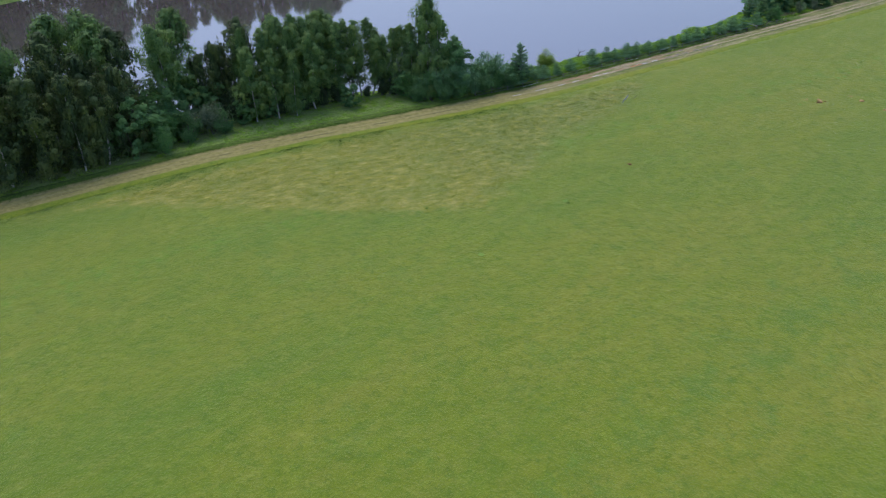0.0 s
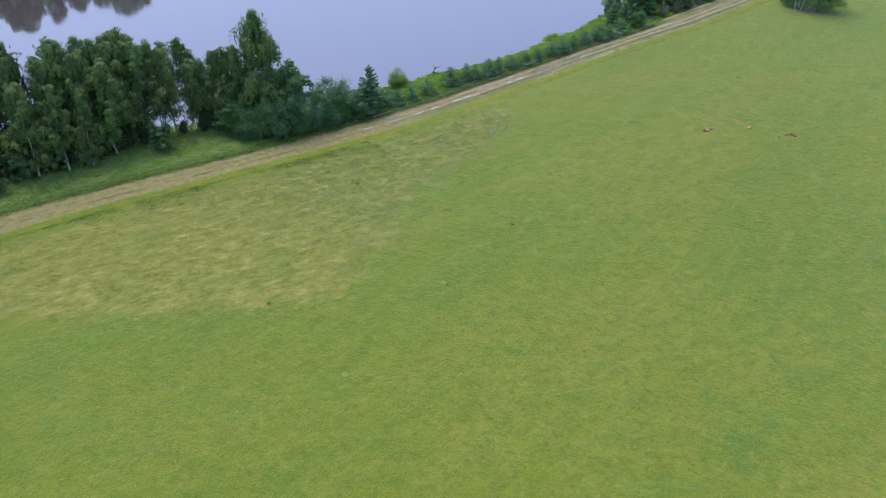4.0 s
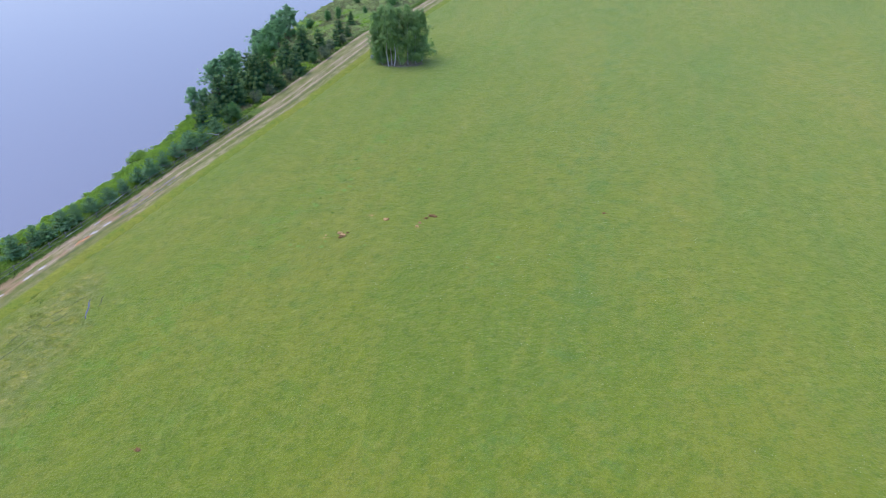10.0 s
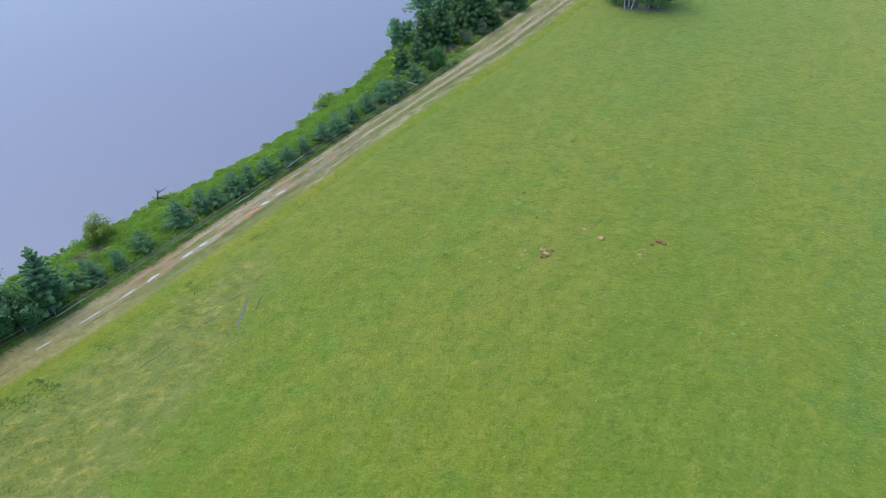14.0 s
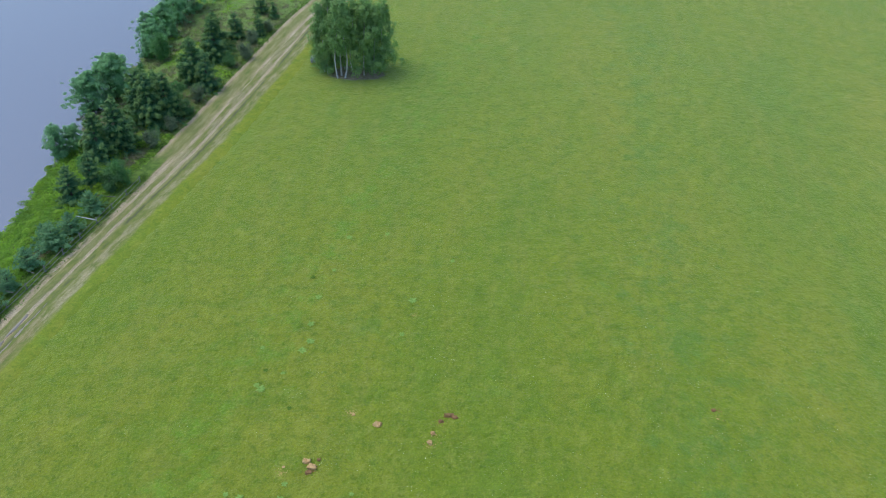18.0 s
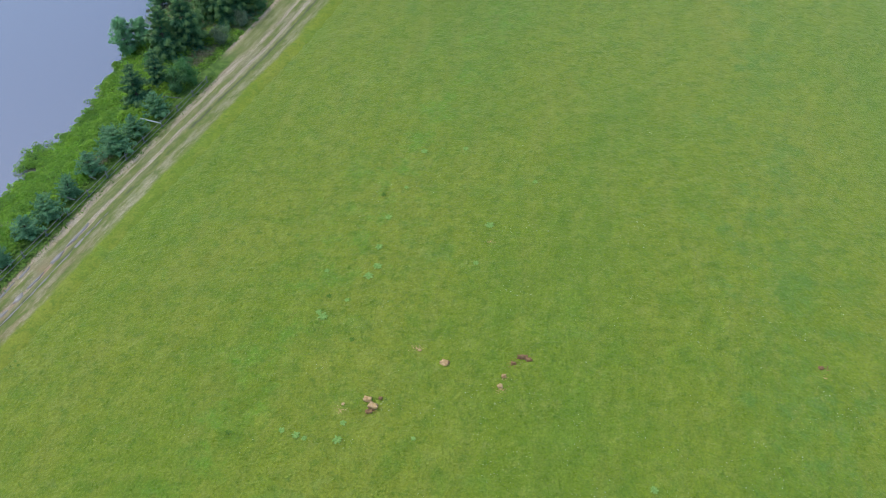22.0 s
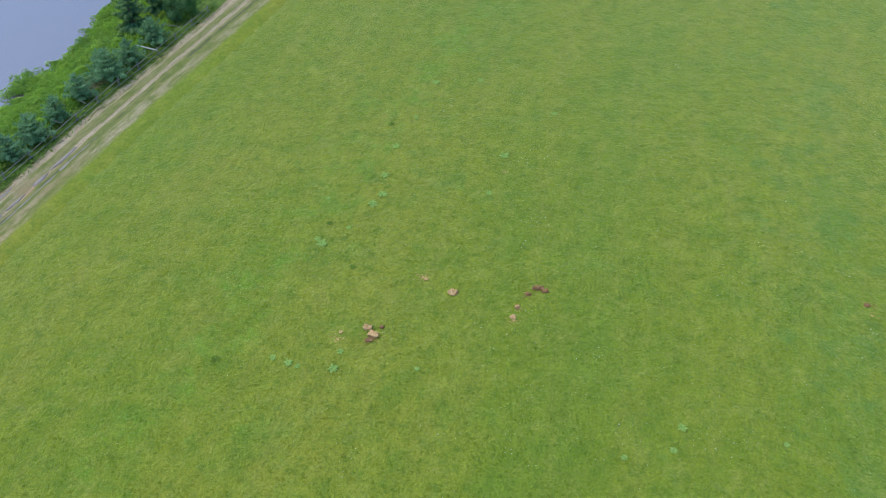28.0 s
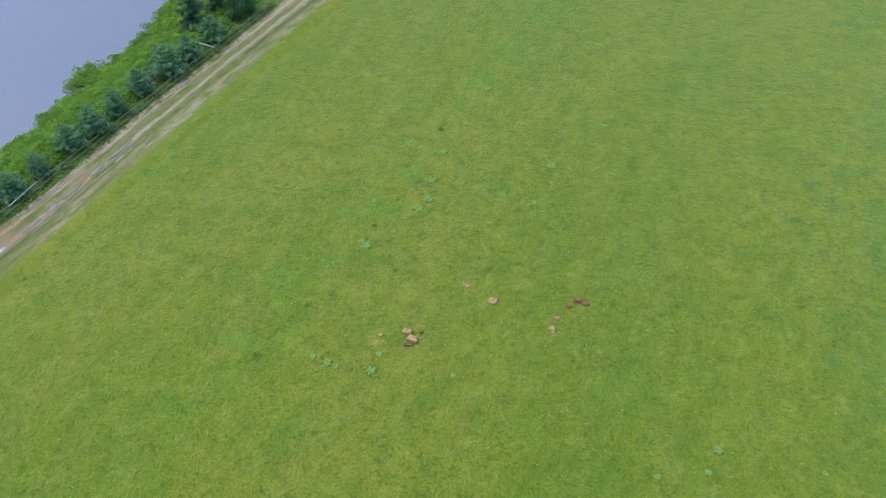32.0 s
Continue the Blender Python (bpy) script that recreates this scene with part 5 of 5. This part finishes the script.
for k, (x, y) in enumerate(posts):
    z = ground_z(x, y)
    part("post", fast_mesh("post", *box_beam((x, y, z - 0.3), (x + random.uniform(-0.03, 0.03), y, z + 0.98), 0.10, 0.10), [M_WOOD], smooth=True), fence)
    if k + 1 < len(posts):
        x2, y2 = posts[k + 1]
        z2 = ground_z(x2, y2)
        for hgt in (0.42, 0.85):
            part("rail", fast_mesh("rail", *box_beam((x + 0.08, y - 0.12, z + hgt + random.uniform(-0.04, 0.04)), (x2 + 0.08, y2 + 0.12, z2 + hgt + random.uniform(-0.04, 0.04)), 0.05, 0.05), [M_PALEWOOD if random.random() < 0.10 else M_WOOD], smooth=True), fence)
for k, (x, y, x2, y2) in enumerate(((-27.9, 59.4, -29.9, 60.0), (-31.75, 49.1, -32.9, 49.45), (-30.95, 51.65, -31.8, 52.1), (-27.1, 63.2, -29.0, 63.5), (-34.2, 41.2, -35.2, 41.6))):
    part("brace", fast_mesh("brace", *box_beam((x, y, ground_z(x, y) + 0.80), (x2, y2, ground_z(x2, y2) + 0.66), 0.09 if k == 0 else 0.06, 0.07), [M_PALEWOOD if k == 0 else M_WOOD], smooth=True), fence, "pale peeled pole" if k == 0 else "")


# ---- clods, tussocks, stone and driftwood ----
def clod(name, sx, sy, sz, seed, mat):
    """A broken slab of soil: a block with knocked-off corners and a rough, cracked skin."""
    rng = np.random.default_rng(seed)
    bm = bmesh.new()
    bmesh.ops.create_cube(bm, size=2)
    bmesh.ops.subdivide_edges(bm, edges=bm.edges[:], cuts=5, use_grid_fill=True)
    off = Vector(rng.uniform(0, 50, 3))
    for v in bm.verts:
        c = v.co.copy()
        round_in = c.normalized() * 1.25
        c = c.lerp(round_in, 0.45)
        n = noise.fractal(c * 1.1 + off, 0.8, 2.1, 4) * 0.45
        v.co = Vector((c.x * sx, c.y * sy, max(-0.4, c.z) * sz)) * (1 + n)
    me = bpy.data.meshes.new(name)
    bm.to_mesh(me)
    bm.free()
    me.materials.append(mat)
    return me


for k, (x, y, sx, sy, sz, red) in enumerate([(-6.3, 30.9, 0.38, 0.26, 0.20, 0), (-6.7, 31.4, 0.34, 0.22, 0.18, 0), (-6.5, 30.5, 0.26, 0.18, 0.12, 1), (-5.9, 31.5, 0.16, 0.14, 0.10, 1), (-2.0, 34.5, 0.36, 0.24, 0.20, 0), (3.1, 35.1, 0.44, 0.20, 0.20, 1),
                                             (3.5, 34.9, 0.26, 0.16, 0.14, 1), (2.5, 34.6, 0.22, 0.12, 0.10, 1), (1.85, 33.5, 0.16, 0.16, 0.14, 0), (1.6, 32.7, 0.2, 0.18, 0.12, 0), (-8.2, 31.0, 0.13, 0.10, 0.06, 0), (-3.7, 35.5, 0.14, 0.12, 0.05, 0), (-16.9, -2.2, 0.22, 0.18, 0.12, 1), (22.1, 34.8, 0.2, 0.16, 0.1, 1)]):
    ob = new("earth_clod", clod("earth_clod", sx * 0.72, sy * 0.72, sz * 0.8, 100 + k, M_REDCLOD if red else M_CLOD))
    ob.location = (x, y, ground_z(x, y) + 0.03)
    ob.rotation_euler = (0, 0, random.uniform(-0.5, 0.2))
    tagged(ob, "reddish brown clay clod turned up in grass" if red else "pale orange dry clay clod lying in grass", "clod", "clay clods in the meadow")


def rosette(seed, r, leaves, mat):
    """A broad-leaved weed: long leaves that rise from one crown, arch over and lie out flat."""
    rng = np.random.default_rng(seed)
    verts, faces = [], []
    for k in range(leaves):
        az, ln = 2.4 * k + rng.normal() * 0.3, r * rng.uniform(0.6, 1.15)
        out, across_leaf = np.array([math.cos(az), math.sin(az), 0]), np.array([-math.sin(az), math.cos(az), 0])
        wide, high = ln * rng.uniform(0.13, 0.2), ln * rng.uniform(0.12, 0.4)
        at = len(verts)
        for f, w in ((0.05, 0.3), (0.4, 1.0), (0.75, 0.85), (1.0, 0.05)):
            mid = out * (ln * f) + np.array([0, 0, high * math.sin(2.6 * f) + 0.01])
            verts += [mid - across_leaf * (wide * w), mid + np.array([0, 0, -0.12 * wide * w]), mid + across_leaf * (wide * w)]
        for j in range(3):
            q = at + 3 * j
            faces += [(q, q + 1, q + 4, q + 3), (q + 1, q + 2, q + 5, q + 4)]
    return fast_mesh("weed", np.array(verts), np.array(faces), [mat])


M_PALE, nt, p = material("pale_weed_leaf", 0.8, 0.06)
nt.links.new(mix(nt, 1.0, ramp(nt, island(nt), [(0.0, (0.160, 0.285, 0.048)), (1.0, (0.235, 0.370, 0.090))]), ramp(nt, noise_tex(nt, position(nt), 9.0, 3), [(0.35, (0.85, 0.88, 0.85)), (0.65, (1.1, 1.06, 1.1))]), "MULTIPLY"), p.inputs["Base Color"])
M_DARKWEED, nt, p = material("dark_weed_leaf", 0.8, 0.06)
nt.links.new(mix(nt, 1.0, ramp(nt, island(nt), [(0.0, (0.070, 0.132, 0.016)), (1.0, (0.120, 0.205, 0.026))]), ramp(nt, noise_tex(nt, position(nt), 9.0, 3), [(0.35, (0.85, 0.88, 0.85)), (0.65, (1.1, 1.06, 1.1))]), "MULTIPLY"), p.inputs["Base Color"])
WEEDS = [rosette(1, 0.32, 30, M_PALE), rosette(2, 0.26, 26, M_DARKWEED), rosette(3, 0.22, 20, M_PALE)]
for x, y, i in [(-17.6, -15.0, 0), (-17.1, -15.1, 1), (-17.8, -29.8, 0), (-29.1, -25.5, 1), (-7.65, 51.2, 1), (-8.3, 36.2, 1), (-10.55, 38.2, 0), (-10.9, 38.6, 2), (-7.85, 42.2, 0), (-4.75, 56.8, 0), (-1.3, 57.2, 0), (-9.1, 39.8, 2), (-7.0, 48.5, 0),
                (-10.9, 42.6, 2), (-7.3, 43.2, 0), (-7.4, 45.2, 0), (-10.75, 28.6, 0), (-10.2, 28.4, 2), (-8.2, 28.35, 0), (-3.6, 28.6, 2), (-14.9, 28.65, 1), (-10.4, 40.1, 1), (-5.9, 52.1, 2), (4.4, 53.0, 2), (0.8, 47.8, 0), (-0.15, 43.7, 2),
                (-8.0, 29.6, 2), (-11.7, 28.9, 2), (7.3, 23.7, 2), (10.4, 25.7, 0), (15.5, 25.0, 2), (9.8, 24.3, 2)]:
    ob = new("weed", WEEDS[i])
    ob.location = (x, y, ground_z(x, y))
    ob.rotation_euler = (0, 0, random.uniform(0, 6))
    ob.scale = [random.uniform(0.8, 1.15)] * 3
    tagged(ob, "pale green broad-leaved weed in mown grass" if i != 1 else "dark green leafy weed in the meadow", "weed", "weeds in the meadow")


# -- small white clover heads, scattered in patches --
def clover_heads():
    rng = np.random.default_rng(61)
    verts, faces = [], []
    shape = np.array([(1, 0, 0), (-0.5, 0.87, 0), (-0.5, -0.87, 0), (0, 0, 0.9), (0, 0, -0.5)])
    tri = np.array([(0, 1, 3), (1, 2, 3), (2, 0, 3), (1, 0, 4), (2, 1, 4), (0, 2, 4)])
    for k in range(300):
        cx, cy = rng.normal(13, 17), rng.normal(27, 17)
        if cx < track_x(cy) + 4:
            continue
        for _ in range(int(rng.uniform(1, 7) ** 1.3)):
            x, y = cx + rng.normal() * 0.5, cy + rng.normal() * 0.5
            faces.append(tri + 5 * len(verts))
            verts.append(shape * rng.uniform(0.014, 0.034) + np.array([x, y, ground_z(x, y) + 0.05]))
    return fast_mesh("clover_flowers", np.concatenate(verts), np.concatenate(faces), [M_CLOVER])


M_CLOVER, nt, p = material("white_clover_flower", 0.8)
nt.links.new(ramp(nt, island(nt), [(0.0, (0.46, 0.47, 0.26)), (1.0, (0.74, 0.74, 0.60))]), p.inputs["Base Color"])
tagged(new("clover_flowers", clover_heads()), "small white clover flowers dotted through the grass", "flowers", kind="stuff")


# -- trampled spots where small crumbs of dry soil lie in the grass --
def crumbs(seed, r, n, mat):
    rng = np.random.default_rng(seed)
    verts, faces = [], []
    shape = np.array([(1, 0, 0), (0.2, 0.9, 0.1), (-0.9, 0.3, 0), (-0.4, -0.9, 0.05), (0.6, -0.7, 0), (0.05, 0.0, 0.55)])
    tri = np.array([(0, 1, 5), (1, 2, 5), (2, 3, 5), (3, 4, 5), (4, 0, 5)])
    for k in range(n):
        a, q = rng.uniform(0, 6.283), abs(rng.normal()) * 0.6 * r
        faces.append(tri + 6 * k)
        verts.append(shape * rng.uniform(0.015, 0.045) * np.array([1, rng.uniform(0.6, 1.1), 1]) + np.array([math.cos(a) * q, math.sin(a) * q * 0.7, 0.0]))
    return fast_mesh("soil_crumbs", np.concatenate(verts), np.concatenate(faces), [mat])


for k, (x, y, r, n, red) in enumerate([(1.65, 32.5, 0.6, 60, 0), (1.9, 33.4, 0.4, 30, 0), (-3.9, 35.7, 0.5, 55, 0), (-8.3, 30.5, 0.4, 35, 0), (-17.1, -2.0, 0.6, 70, 1), (22.4, 34.8, 0.4, 30, 1), (22.2, 34.0, 0.3, 20, 0), (2.4, 34.5, 0.5, 60, 1), (-6.3, 30.6, 0.6, 60, 1), (0.9, 46.0, 0.5, 30, 0)]):
    ob = new("soil_crumbs", crumbs(500 + k, r, n, M_REDCLOD if red else M_CLOD))
    ob.location = (x, y, ground_z(x, y) + 0.005)
    tagged(ob, "scattered crumbs of dry clay among the grass", "soil", "crumbled soil spots")

stone = new("boulder", clod("boulder", 0.55, 0.4, 0.6, 300, M_STONE))
stone.location = (-10.3, 94.6, ground_z(-10.3, 94.6) + 0.1)
tagged(stone, "blue-grey boulder beside the birch clump", "boulder")

snag = tagged(new("driftwood_snag"), "bare dead branch standing at the waterline", "driftwood")
sx, sy = -46.5, 31.4
stem = np.array([(sx, sy, -1.5), (sx + 0.1, sy + 0.05, -0.6), (sx + 0.25, sy + 0.15, 0.0), (sx + 0.5, sy + 0.2, 0.45)])
part("trunk", fast_mesh("trunk", *tube(stem, [0.10, 0.085, 0.06, 0.02], 7), [M_BARK], smooth=True), snag)
for k, (dx, dy, dz) in enumerate(((0.8, 0.5, 0.15), (-0.4, 0.2, 0.35), (1.1, 0.4, -0.1), (0.6, 0.9, 0.2), (-0.4, -0.3, 0.2))):
    b = stem[1 + k % 2]
    part("branch", fast_mesh("branch", *tube([b, b + np.array((dx, dy, dz)) * 0.6, b + np.array((dx, dy, dz + 0.15))], [0.05, 0.032, 0.012], 6), [M_BARK], smooth=True), snag)
